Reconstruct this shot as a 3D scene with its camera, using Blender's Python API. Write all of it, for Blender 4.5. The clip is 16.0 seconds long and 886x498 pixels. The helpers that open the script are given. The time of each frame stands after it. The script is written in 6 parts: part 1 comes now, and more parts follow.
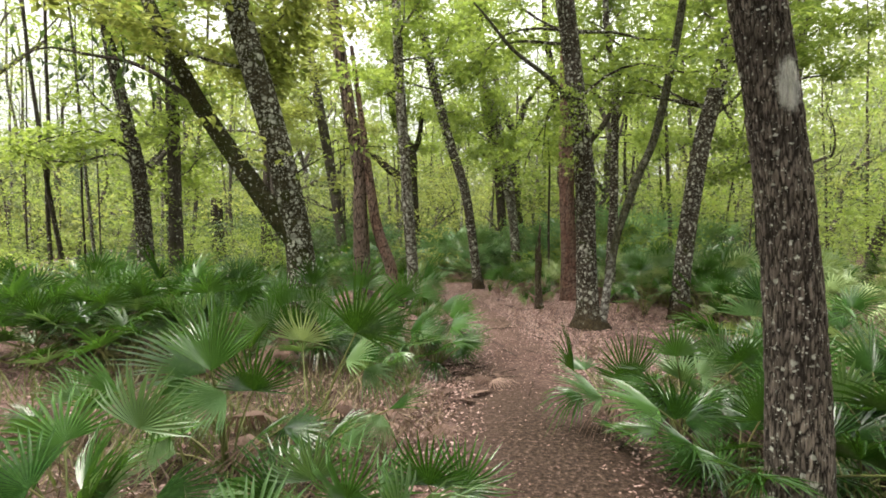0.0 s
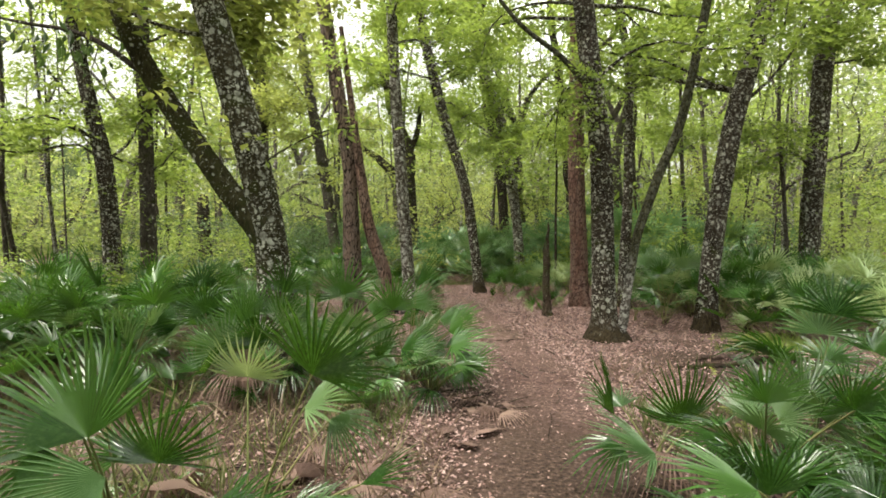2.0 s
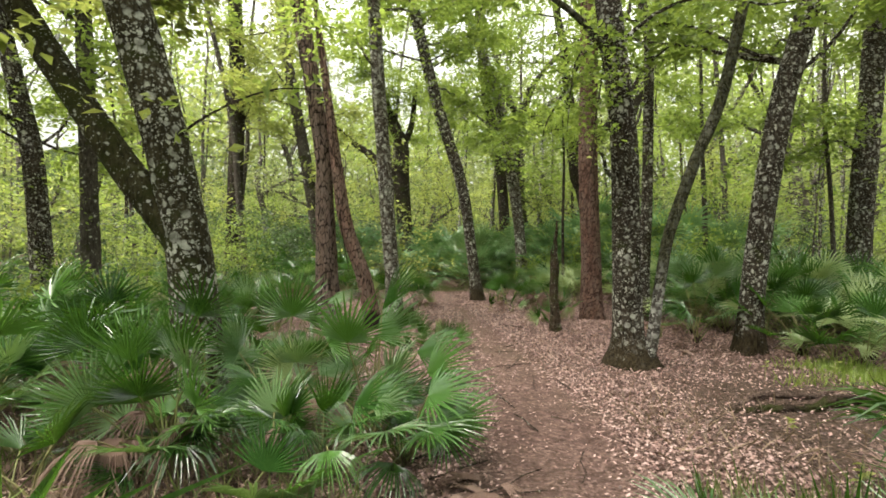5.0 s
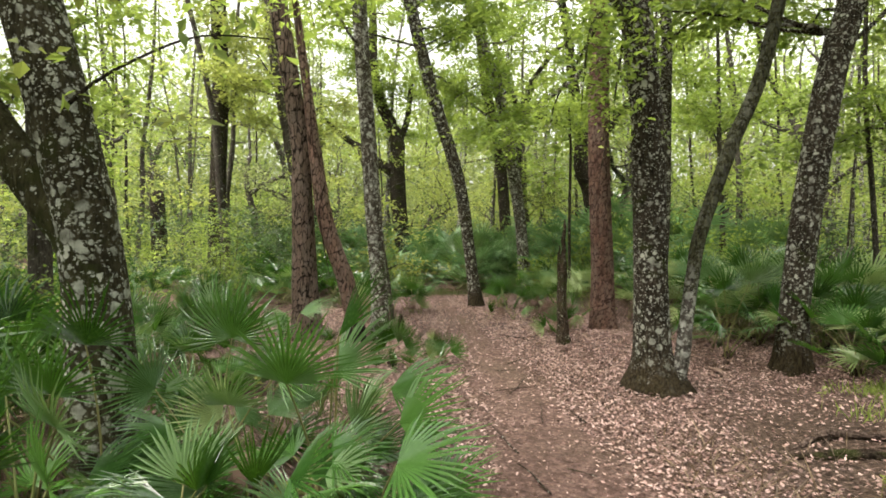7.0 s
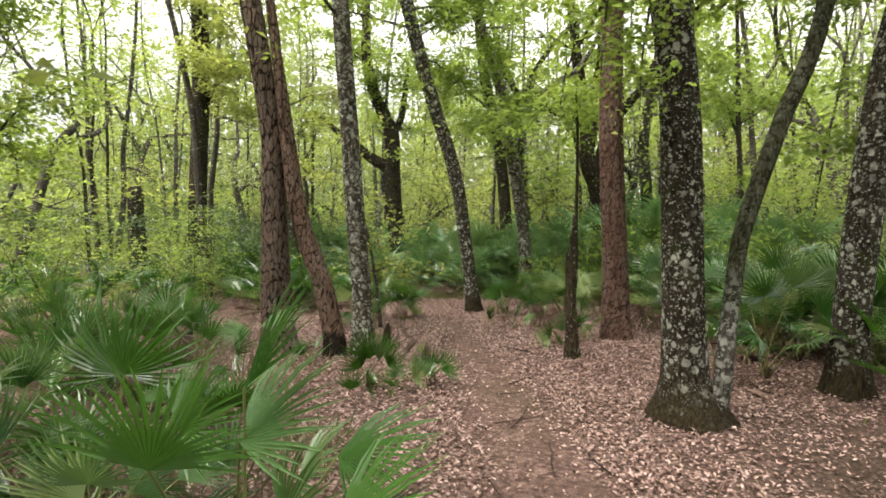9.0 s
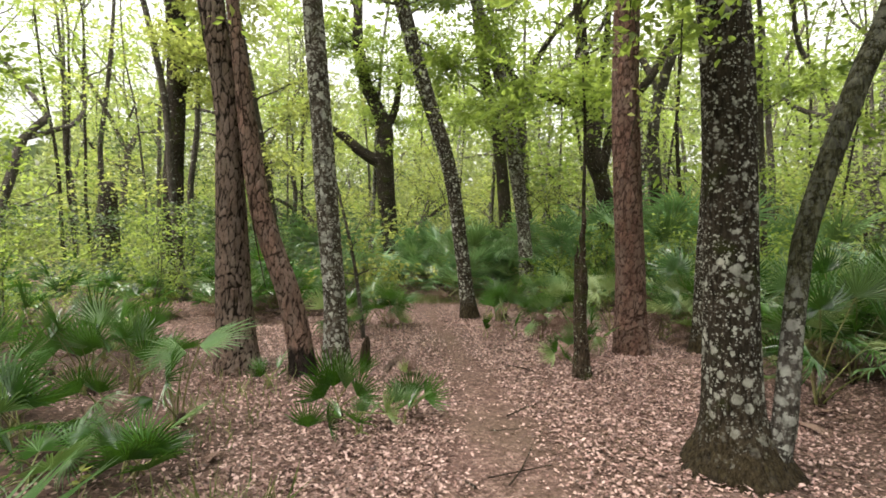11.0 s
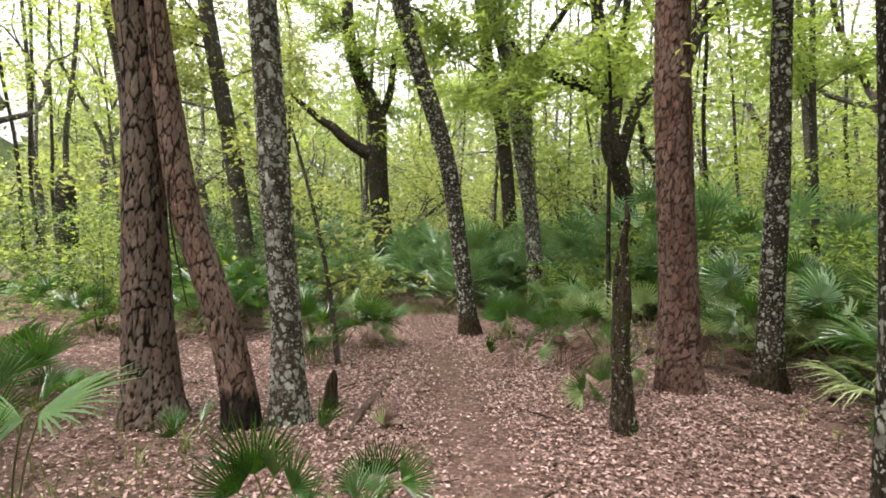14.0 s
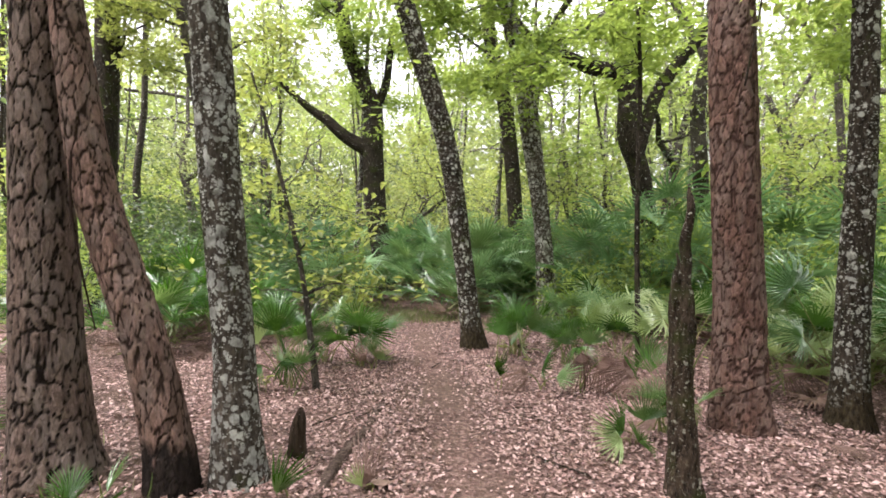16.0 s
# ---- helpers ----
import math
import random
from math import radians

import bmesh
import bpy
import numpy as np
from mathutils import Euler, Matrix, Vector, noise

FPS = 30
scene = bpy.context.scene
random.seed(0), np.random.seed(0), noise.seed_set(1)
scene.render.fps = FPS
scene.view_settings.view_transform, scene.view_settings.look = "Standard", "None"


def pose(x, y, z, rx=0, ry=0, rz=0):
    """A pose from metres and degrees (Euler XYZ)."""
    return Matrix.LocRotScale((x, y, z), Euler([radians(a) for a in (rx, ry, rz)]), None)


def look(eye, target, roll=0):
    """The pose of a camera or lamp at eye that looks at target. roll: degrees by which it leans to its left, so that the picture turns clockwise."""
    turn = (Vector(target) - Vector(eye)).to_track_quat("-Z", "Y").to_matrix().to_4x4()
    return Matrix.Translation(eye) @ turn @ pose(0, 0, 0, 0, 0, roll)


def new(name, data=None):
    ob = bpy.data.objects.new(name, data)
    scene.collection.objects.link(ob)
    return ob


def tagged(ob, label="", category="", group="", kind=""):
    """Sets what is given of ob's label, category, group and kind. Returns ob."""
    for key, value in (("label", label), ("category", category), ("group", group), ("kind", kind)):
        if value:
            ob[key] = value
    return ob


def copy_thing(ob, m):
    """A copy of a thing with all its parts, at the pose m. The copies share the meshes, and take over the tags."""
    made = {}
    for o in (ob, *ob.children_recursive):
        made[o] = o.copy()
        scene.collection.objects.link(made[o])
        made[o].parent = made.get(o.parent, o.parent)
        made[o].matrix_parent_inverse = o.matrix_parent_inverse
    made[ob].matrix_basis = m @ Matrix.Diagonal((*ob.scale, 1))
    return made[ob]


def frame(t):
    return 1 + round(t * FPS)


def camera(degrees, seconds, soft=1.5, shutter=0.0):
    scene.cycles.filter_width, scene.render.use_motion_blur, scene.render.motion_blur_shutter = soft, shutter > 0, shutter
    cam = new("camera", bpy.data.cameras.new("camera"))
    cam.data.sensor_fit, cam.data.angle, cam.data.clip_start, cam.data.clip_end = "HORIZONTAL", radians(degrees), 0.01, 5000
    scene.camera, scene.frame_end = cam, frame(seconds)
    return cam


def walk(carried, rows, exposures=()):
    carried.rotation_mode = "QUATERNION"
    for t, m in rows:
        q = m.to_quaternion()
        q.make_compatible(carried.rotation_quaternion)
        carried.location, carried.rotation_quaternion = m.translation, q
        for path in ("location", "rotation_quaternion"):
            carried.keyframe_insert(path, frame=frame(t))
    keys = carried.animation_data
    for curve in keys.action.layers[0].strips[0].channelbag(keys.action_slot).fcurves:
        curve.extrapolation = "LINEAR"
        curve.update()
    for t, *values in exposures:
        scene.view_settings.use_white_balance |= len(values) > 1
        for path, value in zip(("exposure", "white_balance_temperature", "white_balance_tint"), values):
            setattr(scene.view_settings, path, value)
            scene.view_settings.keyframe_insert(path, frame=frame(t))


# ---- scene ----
cam = camera(80.0, 16.0, soft=1.75)
ACROSS, AHEAD, EYE, TILT = 6.2, 8.8, 1.6, -1.17
ROWS = [
    (0.0, 0.0, 0.0, 0.0, 0.0, 0.0, 0.0),
    (0.5, 0.0033, 0.0316, 0.0012, -0.01, 0.01, -0.0),
    (1.0, 0.0057, 0.0625, 0.0025, -0.03, 0.01, -0.02),
    (1.5, 0.0045, 0.0936, 0.0029, -0.05, -0.01, -0.04),
    (2.0, 0.0026, 0.1253, 0.0032, -0.1, -0.0, -0.04),
    (2.5, 0.0019, 0.1559, 0.0043, -0.1, 0.02, -0.04),
    (3.0, 0.0044, 0.1868, 0.0047, -0.09, 0.07, -0.04),
    (3.5, 0.011, 0.2174, 0.0071, -0.12, 0.08, -0.04),
    (4.0, 0.0182, 0.247, 0.0083, -0.11, 0.09, -0.05),
    (6.5, 0.0478, 0.4, 0.0137, 0.04, 0.2, -0.0),
    (7.0, 0.0512, 0.4306, 0.0133, 0.04, 0.21, -0.01),
    (7.5, 0.0559, 0.4614, 0.0132, 0.06, 0.22, 0.0),
    (8.0, 0.0614, 0.4915, 0.0138, 0.08, 0.22, 0.0),
    (8.5, 0.0666, 0.5206, 0.014, 0.1, 0.2, -0.01),
    (9.0, 0.0713, 0.5503, 0.015, 0.12, 0.15, 0.0),
    (11.5, 0.1035, 0.7039, 0.0178, 0.17, 0.15, -0.04),
    (12.0, 0.1095, 0.7347, 0.0192, 0.18, 0.15, -0.05),
    (12.5, 0.1099, 0.766, 0.0207, 0.19, 0.17, -0.08),
    (13.0, 0.1089, 0.7975, 0.0228, 0.23, 0.16, -0.09),
    (13.5, 0.1085, 0.8286, 0.024, 0.28, 0.19, -0.12),
    (14.0, 0.1098, 0.8596, 0.0255, 0.3, 0.19, -0.09),
    (14.5, 0.1107, 0.8909, 0.0278, 0.33, 0.13, -0.1),
    (15.0, 0.1102, 0.9235, 0.0286, 0.33, 0.13, -0.1),
    (15.5, 0.1108, 0.956, 0.0286, 0.36, 0.14, -0.12),
    (16.0, 0.1105, 0.9886, 0.029, 0.37, 0.11, -0.15),
]
walk(cam, [(t, pose(0, 0, EYE, TILT) @ pose(ACROSS * x, AHEAD * y, ACROSS * z, 90 + pitch * 0.7, roll, yaw * 0.7)) for t, x, y, z, yaw, pitch, roll in ROWS],
     exposures=[(0, 0.8, 6700, 11), (4, 0.84, 6750, 9), (6.5, 0.88, 6750, 9), (9, 0.82, 6750, 10), (12.5, 0.98, 6550, 13), (14.5, 1.09, 6400, 17), (16, 1.29, 6200, 21)])

# ---- world, sun ----
world = bpy.data.worlds.new("world")
scene.world = world
world.use_nodes = True
wn = world.node_tree
wn.nodes.clear()
sky = wn.nodes.new("ShaderNodeTexSky")
sky.sky_type, sky.sun_disc = "NISHITA", False
sky.sun_elevation, sky.sun_rotation = radians(64), radians(250)
sky.air_density, sky.dust_density, sky.ozone_density = 1.0, 6.0, 1.0
bg = wn.nodes.new("ShaderNodeBackground")
bg.inputs["Strength"].default_value = 0.15
wo = wn.nodes.new("ShaderNodeOutputWorld")
cloud = wn.nodes.new("ShaderNodeMix")
cloud.data_type = "RGBA"
cloud.inputs[0].default_value = 0.8
cloud.inputs[7].default_value = (9.5, 9.6, 9.4, 1)
wn.links.new(sky.outputs[0], cloud.inputs[6])
height = wn.nodes.new("ShaderNodeTexCoord")
split = wn.nodes.new("ShaderNodeSeparateXYZ")
wn.links.new(height.outputs["Generated"], split.inputs[0])
rise = wn.nodes.new("ShaderNodeMapRange")
rise.interpolation_type = "SMOOTHSTEP"
for slot, value in ((1, 0.0), (2, 1.0), (3, 0.42), (4, 2.1)):
    rise.inputs[slot].default_value = value
wn.links.new(split.outputs[2], rise.inputs[0])
dome = wn.nodes.new("ShaderNodeVectorMath")
dome.operation = "SCALE"
wn.links.new(cloud.outputs[2], dome.inputs[0])
wn.links.new(rise.outputs[0], dome.inputs["Scale"])
wn.links.new(dome.outputs[0], bg.inputs[0])
wn.links.new(bg.outputs[0], wo.inputs[0])
sun = new("sun", bpy.data.lights.new("sun", "SUN"))
sun.data.energy, sun.data.angle, sun.data.color = 5.2, radians(38), (1.0, 0.955, 0.885)
sun.matrix_world = look((0, 0, 40), (0 + 40 * math.cos(radians(64)) * math.sin(radians(70)), 40 * math.cos(radians(64)) * math.cos(radians(70)), 40 - 40 * math.sin(radians(64))))


# ---- materials ----
def material(name):
    m = bpy.data.materials.new(name)
    m.use_nodes = True
    nt = m.node_tree
    bsdf = nt.nodes["Principled BSDF"]
    return m, nt, bsdf


def node(nt, kind, **values):
    n = nt.nodes.new(kind)
    for k, v in values.items():
        n.inputs[k.replace("_", " ")].default_value = v
    return n


def ramp(nt, source, stops):
    r = nt.nodes.new("ShaderNodeValToRGB")
    el = r.color_ramp.elements
    while len(el) < len(stops):
        el.new(0.5)
    for e, (p, c) in zip(el, stops):
        e.position, e.color = p, (*c, 1)
    nt.links.new(source, r.inputs[0])
    return r.outputs[0]


def mix(nt, fac, a, b, blend="MIX"):
    m = nt.nodes.new("ShaderNodeMix")
    m.data_type, m.blend_type = "RGBA", blend
    for slot, v in ((0, fac), (6, a), (7, b)):
        if hasattr(v, "is_linked"):
            nt.links.new(v, m.inputs[slot])
        elif slot == 0:
            m.inputs[0].default_value = v
        else:
            m.inputs[slot].default_value = (*v, 1)
    return m.outputs[2]


def coords(nt, scale=(1, 1, 1)):
    tc = nt.nodes.new("ShaderNodeTexCoord")
    mp = nt.nodes.new("ShaderNodeMapping")
    mp.inputs["Scale"].default_value = scale
    nt.links.new(tc.outputs["Object"], mp.inputs[0])
    return mp.outputs[0]


def noise_tex(nt, vec, scale, detail=4.0, rough=0.6):
    n = node(nt, "ShaderNodeTexNoise", Scale=scale, Detail=detail, Roughness=rough)
    nt.links.new(vec, n.inputs["Vector"])
    return n.outputs[0]


def bump(nt, bsdf, height, strength, distance):
    b = node(nt, "ShaderNodeBump", Strength=strength, Distance=distance)
    nt.links.new(height, b.inputs["Height"])
    nt.links.new(b.outputs[0], bsdf.inputs["Normal"])


def attribute(nt, name):
    n = nt.nodes.new("ShaderNodeAttribute")
    n.attribute_name = name
    return n.outputs["Fac"]


def bark_material(name, dark, light, lichen=0.0, spot=9.0, stretch=0.25, moss=0.0, lichen_colour=(0.60, 0.61, 0.54), plated=False, scar=None, mossy_above=None, foot=False):
    """Furrowed bark, with pale lichen blotches and moss where asked. plated: cracks follow the stem's own relief."""
    m, nt, bsdf = material(name)
    v = coords(nt, (1, 1, stretch))
    plain = coords(nt)
    n1 = noise_tex(nt, v, 42, 7, 0.7)
    big = noise_tex(nt, plain, 2.3, 3)
    base = ramp(nt, n1, [(0.38, dark), (0.62, light)])
    if plated:
        tone = attribute(nt, "tone")
        base = mix(nt, 0.3, base, ramp(nt, tone, [(0.0, [c * 0.5 for c in light]), (0.5, [c * 0.85 for c in light]), (1.0, [c * 1.3 for c in light])]))
        base = mix(nt, ramp(nt, attribute(nt, "relief"), [(0.3, (0, 0, 0)), (0.85, (1, 1, 1))]), [c * 0.5 for c in dark], base)
    base = mix(nt, ramp(nt, big, [(0.35, (0, 0, 0)), (0.7, (0.7, 0.7, 0.7))]), base, [c * 0.7 for c in dark])
    if moss:
        mo = noise_tex(nt, plain, 3.7, 5)
        base = mix(nt, ramp(nt, mo, [(0.62 - 0.2 * moss, (0, 0, 0)), (0.72 - 0.2 * moss, (0.75, 0.75, 0.75))]), base, (0.035, 0.042, 0.012))
    if lichen:
        warp = node(nt, "ShaderNodeTexNoise", Scale=11.0, Detail=5.0, Roughness=0.7)
        nt.links.new(plain, warp.inputs["Vector"])
        add = nt.nodes.new("ShaderNodeVectorMath")
        add.operation = "MULTIPLY_ADD"
        nt.links.new(warp.outputs["Color"], add.inputs[0])
        add.inputs[1].default_value = (0.085, 0.085, 0.085)
        nt.links.new(plain, add.inputs[2])
        mask = None
        for k, sc in enumerate((spot, spot * 1.9, spot * 4.2)):
            vo = node(nt, "ShaderNodeTexVoronoi", Scale=sc)
            nt.links.new(add.outputs[0], vo.inputs["Vector"])
            pick = nt.nodes.new("ShaderNodeSeparateColor")
            nt.links.new(vo.outputs["Color"], pick.inputs[0])
            size = nt.nodes.new("ShaderNodeMath")
            size.operation = "MULTIPLY_ADD"
            nt.links.new(pick.outputs[k % 3], size.inputs[0])
            size.inputs[1].default_value, size.inputs[2].default_value = 0.75, -0.75 + 0.5 * lichen
            less = nt.nodes.new("ShaderNodeMath")
            less.operation = "SUBTRACT"
            nt.links.new(size.outputs[0], less.inputs[0])
            nt.links.new(vo.outputs["Distance"], less.inputs[1])
            step = ramp(nt, less.outputs[0], [(0.0, (0, 0, 0)), (0.11, (1, 1, 1))])
            mask = step if mask is None else mix(nt, 1.0, mask, step, "LIGHTEN")
        patches = ramp(nt, noise_tex(nt, plain, 4.5, 4), [(0.34, (0.45, 0.45, 0.45)), (0.5, (1, 1, 1))])
        breakup = ramp(nt, noise_tex(nt, v, 60, 5, 0.7), [(0.32, (0.1, 0.1, 0.1)), (0.44, (0.97, 0.97, 0.97))])
        mask = mix(nt, 1.0, mix(nt, 1.0, mask, breakup, "MULTIPLY"), patches, "MULTIPLY")
        if foot:
            level = nt.nodes.new("ShaderNodeSeparateXYZ")
            nt.links.new(plain, level.inputs[0])
            wave = nt.nodes.new("ShaderNodeMath")
            wave.operation = "MULTIPLY_ADD"
            nt.links.new(noise_tex(nt, plain, 6, 5, 0.7), wave.inputs[0])
            wave.inputs[1].default_value = 0.9
            nt.links.new(level.outputs[2], wave.inputs[2])
            bare = ramp(nt, wave.outputs[0], [(0.62, (0.04, 0.04, 0.04)), (0.98, (1, 1, 1))])
            mask = mix(nt, 1.0, mask, bare, "MULTIPLY")
            base = mix(nt, bare, ramp(nt, n1, [(0.38, (0.014, 0.010, 0.007)), (0.6, (0.052, 0.040, 0.022)), (0.75, (0.07, 0.07, 0.025))]), base)
        tone = ramp(nt, noise_tex(nt, plain, 9, 3), [(0.35, [c * 0.45 for c in lichen_colour]), (0.65, lichen_colour)])
        base = mix(nt, mask, base, tone)
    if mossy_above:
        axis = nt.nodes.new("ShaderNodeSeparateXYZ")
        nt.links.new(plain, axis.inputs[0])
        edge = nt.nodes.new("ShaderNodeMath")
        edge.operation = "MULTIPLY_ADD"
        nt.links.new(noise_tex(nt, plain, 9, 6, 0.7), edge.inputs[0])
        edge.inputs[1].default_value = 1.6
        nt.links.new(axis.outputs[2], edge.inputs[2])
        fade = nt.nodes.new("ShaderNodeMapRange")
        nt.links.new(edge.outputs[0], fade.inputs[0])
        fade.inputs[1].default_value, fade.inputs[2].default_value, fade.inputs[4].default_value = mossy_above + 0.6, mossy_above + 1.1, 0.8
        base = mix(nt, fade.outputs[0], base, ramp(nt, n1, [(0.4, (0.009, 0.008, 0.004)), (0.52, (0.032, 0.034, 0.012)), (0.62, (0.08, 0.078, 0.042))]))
    if scar:
        wob = node(nt, "ShaderNodeTexNoise", Scale=24.0, Detail=7.0, Roughness=0.75)
        nt.links.new(plain, wob.inputs["Vector"])
        shift = nt.nodes.new("ShaderNodeVectorMath")
        shift.operation = "MULTIPLY_ADD"
        nt.links.new(wob.outputs["Color"], shift.inputs[0])
        shift.inputs[1].default_value = (0.12, 0.12, 0.12)
        nt.links.new(plain, shift.inputs[2])
        far = nt.nodes.new("ShaderNodeVectorMath")
        far.operation = "DISTANCE"
        flat = nt.nodes.new("ShaderNodeVectorMath")
        flat.operation = "MULTIPLY"
        flat.inputs[1].default_value = (1, 1, 0.55)
        nt.links.new(shift.outputs[0], flat.inputs[0])
        nt.links.new(flat.outputs[0], far.inputs[0])
        far.inputs[1].default_value = (scar[0] + 0.06, scar[1] + 0.06, (scar[2] + 0.06) * 0.55)
        base = mix(nt, ramp(nt, far.outputs["Value"], [(0.06, (0.9, 0.9, 0.9)), (0.085, (0, 0, 0))]), base, ramp(nt, n1, [(0.35, (0.28, 0.28, 0.26)), (0.6, (0.62, 0.62, 0.58))]))
    nt.links.new(base, bsdf.inputs["Base Color"])
    bsdf.inputs["Roughness"].default_value = 0.92
    bsdf.inputs["Specular IOR Level"].default_value = 0.06
    bump(nt, bsdf, n1, 1.0, 0.06)
    return m


def pine_bark(name, plate, crack, grey_share=0.5, char=0.0):
    """Scaly bark in plates; the stem's own relief marks the cracks and gives each plate its tone."""
    m, nt, bsdf = material(name)
    tone = ramp(nt, attribute(nt, "tone"), [(0.0, [c * 0.5 for c in plate]), (0.5, plate), (1.0, [min(1, c * 1.45) for c in plate])])
    fine = noise_tex(nt, coords(nt, (1, 1, 0.35)), 55, 7, 0.7)
    flake = node(nt, "ShaderNodeTexVoronoi", Scale=1.0)
    flake.feature = "DISTANCE_TO_EDGE"
    warp = node(nt, "ShaderNodeTexNoise", Scale=18.0, Detail=6.0, Roughness=0.7)
    nt.links.new(coords(nt), warp.inputs["Vector"])
    bent = nt.nodes.new("ShaderNodeVectorMath")
    bent.operation = "MULTIPLY_ADD"
    nt.links.new(warp.outputs["Color"], bent.inputs[0])
    bent.inputs[1].default_value = (2.2, 2.2, 1.4)
    nt.links.new(coords(nt, (30, 30, 11)), bent.inputs[2])
    nt.links.new(bent.outputs[0], flake.inputs["Vector"])
    edge_dark = ramp(nt, flake.outputs[0], [(0.0, (0.12, 0.12, 0.12)), (0.16, (1, 1, 1))])
    tone = mix(nt, 0.45, tone, edge_dark, "MULTIPLY")
    tone = mix(nt, 0.5, tone, ramp(nt, fine, [(0.32, [c * 0.35 for c in plate]), (0.7, [c * 1.45 for c in plate])]))
    grey = ramp(nt, noise_tex(nt, coords(nt, (1, 1, 0.4)), 7.0, 5), [(0.42, (0, 0, 0)), (0.64, (grey_share, grey_share, grey_share))])
    tone = mix(nt, grey, tone, (0.185, 0.155, 0.135))
    base = mix(nt, ramp(nt, attribute(nt, "relief"), [(0.42, (0, 0, 0)), (0.95, (1, 1, 1))]), crack, tone)
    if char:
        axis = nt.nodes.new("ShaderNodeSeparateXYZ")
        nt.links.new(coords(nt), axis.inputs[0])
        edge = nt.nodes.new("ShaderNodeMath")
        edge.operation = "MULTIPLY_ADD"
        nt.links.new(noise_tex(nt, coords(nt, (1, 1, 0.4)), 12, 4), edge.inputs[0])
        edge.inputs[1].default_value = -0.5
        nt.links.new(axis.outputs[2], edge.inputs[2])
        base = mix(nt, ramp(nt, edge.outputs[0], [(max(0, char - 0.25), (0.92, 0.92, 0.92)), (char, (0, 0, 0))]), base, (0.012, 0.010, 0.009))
    nt.links.new(base, bsdf.inputs["Base Color"])
    bsdf.inputs["Roughness"].default_value = 0.9
    bsdf.inputs["Specular IOR Level"].default_value = 0.06
    bump(nt, bsdf, mix(nt, 0.4, fine, edge_dark), 0.8, 0.03)
    return m


def leaf_material(name, a, b, c, through_colour, share=0.45, rough=0.45, per_object=False, streak=False, blend=0.6, gap_shade=0.0, gloss=0.35):
    """Thin leaf: reflects and lets light through; each leaf has its own tone."""
    m, nt, bsdf = material(name)
    if per_object:
        rnd = nt.nodes.new("ShaderNodeObjectInfo").outputs["Random"]
    else:
        rnd = nt.nodes.new("ShaderNodeNewGeometry").outputs["Random Per Island"]
    col = ramp(nt, rnd, [(0.0, a), (0.5, b), (1.0, c)])
    big = noise_tex(nt, coords(nt), 0.9, 2)
    col = mix(nt, ramp(nt, big, [(0.35, (0, 0, 0)), (0.7, (blend, blend, blend))]), col, b)
    # Noise-shaped clumps go near black: shade of foliage gaps put into leaf colour.
    if gap_shade:
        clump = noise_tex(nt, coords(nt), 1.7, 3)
        col = mix(nt, ramp(nt, clump, [(0.38, (gap_shade, gap_shade, gap_shade)), (0.56, (0, 0, 0))]), col, [q * 0.25 for q in a])
    if streak:
        fine = noise_tex(nt, coords(nt), 22, 4)
        col = mix(nt, ramp(nt, fine, [(0.45, (0, 0, 0)), (0.75, (0.5, 0.5, 0.5))]), col, c)
    nt.links.new(col, bsdf.inputs["Base Color"])
    bsdf.inputs["Roughness"].default_value = rough
    bsdf.inputs["Specular IOR Level"].default_value = gloss
    tr = nt.nodes.new("ShaderNodeBsdfTranslucent")
    tcol = mix(nt, 0.55, col, through_colour)
    nt.links.new(tcol, tr.inputs[0])
    ms = nt.nodes.new("ShaderNodeMixShader")
    ms.inputs[0].default_value = share
    nt.links.new(bsdf.outputs[0], ms.inputs[1])
    nt.links.new(tr.outputs[0], ms.inputs[2])
    nt.links.new(ms.outputs[0], nt.nodes["Material Output"].inputs[0])
    return m


M_OAK = bark_material("oak_bark_lichen", (0.012, 0.0095, 0.007), (0.082, 0.066, 0.050), lichen=1.1, spot=12.5, moss=0.2, lichen_colour=(0.50, 0.50, 0.44), foot=True)
M_OAK_GREEN = bark_material("green_oak_bark_lichen", (0.02, 0.017, 0.01), (0.085, 0.075, 0.046), lichen=1.18, spot=11.0, moss=0.35, lichen_colour=(0.56, 0.57, 0.5))
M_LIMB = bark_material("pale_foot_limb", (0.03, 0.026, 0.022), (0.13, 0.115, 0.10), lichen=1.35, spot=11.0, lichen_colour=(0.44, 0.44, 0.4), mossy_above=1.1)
M_SNAG = bark_material("snag_bark", (0.016, 0.012, 0.009), (0.11, 0.08, 0.056), lichen=0.8, spot=20.0, stretch=0.3, moss=0.55, lichen_colour=(0.38, 0.37, 0.3))
M_OAK_PALE = bark_material("oak_bark_pale_lichen", (0.026, 0.021, 0.016), (0.135, 0.112, 0.09), lichen=1.28, spot=12.0, moss=0.2, lichen_colour=(0.52, 0.52, 0.47))
M_OAK_FURROW = bark_material("furrowed_bark", (0.04, 0.033, 0.028), (0.30, 0.255, 0.22), lichen=0.8, spot=17.0, stretch=0.16, plated=True, scar=(-0.155, -0.125, 2.38))
M_DARK = bark_material("dark_bark", (0.012, 0.0095, 0.0075), (0.08, 0.064, 0.05), lichen=0.6, spot=11.0, moss=0.4)
M_MOSSY = bark_material("mossy_bark", (0.022, 0.02, 0.011), (0.095, 0.088, 0.046), lichen=0.8, spot=12.0, moss=0.6)
M_FAR = bark_material("far_bark", (0.035, 0.03, 0.025), (0.14, 0.122, 0.104), lichen=0.7, spot=7.0, moss=0.2)
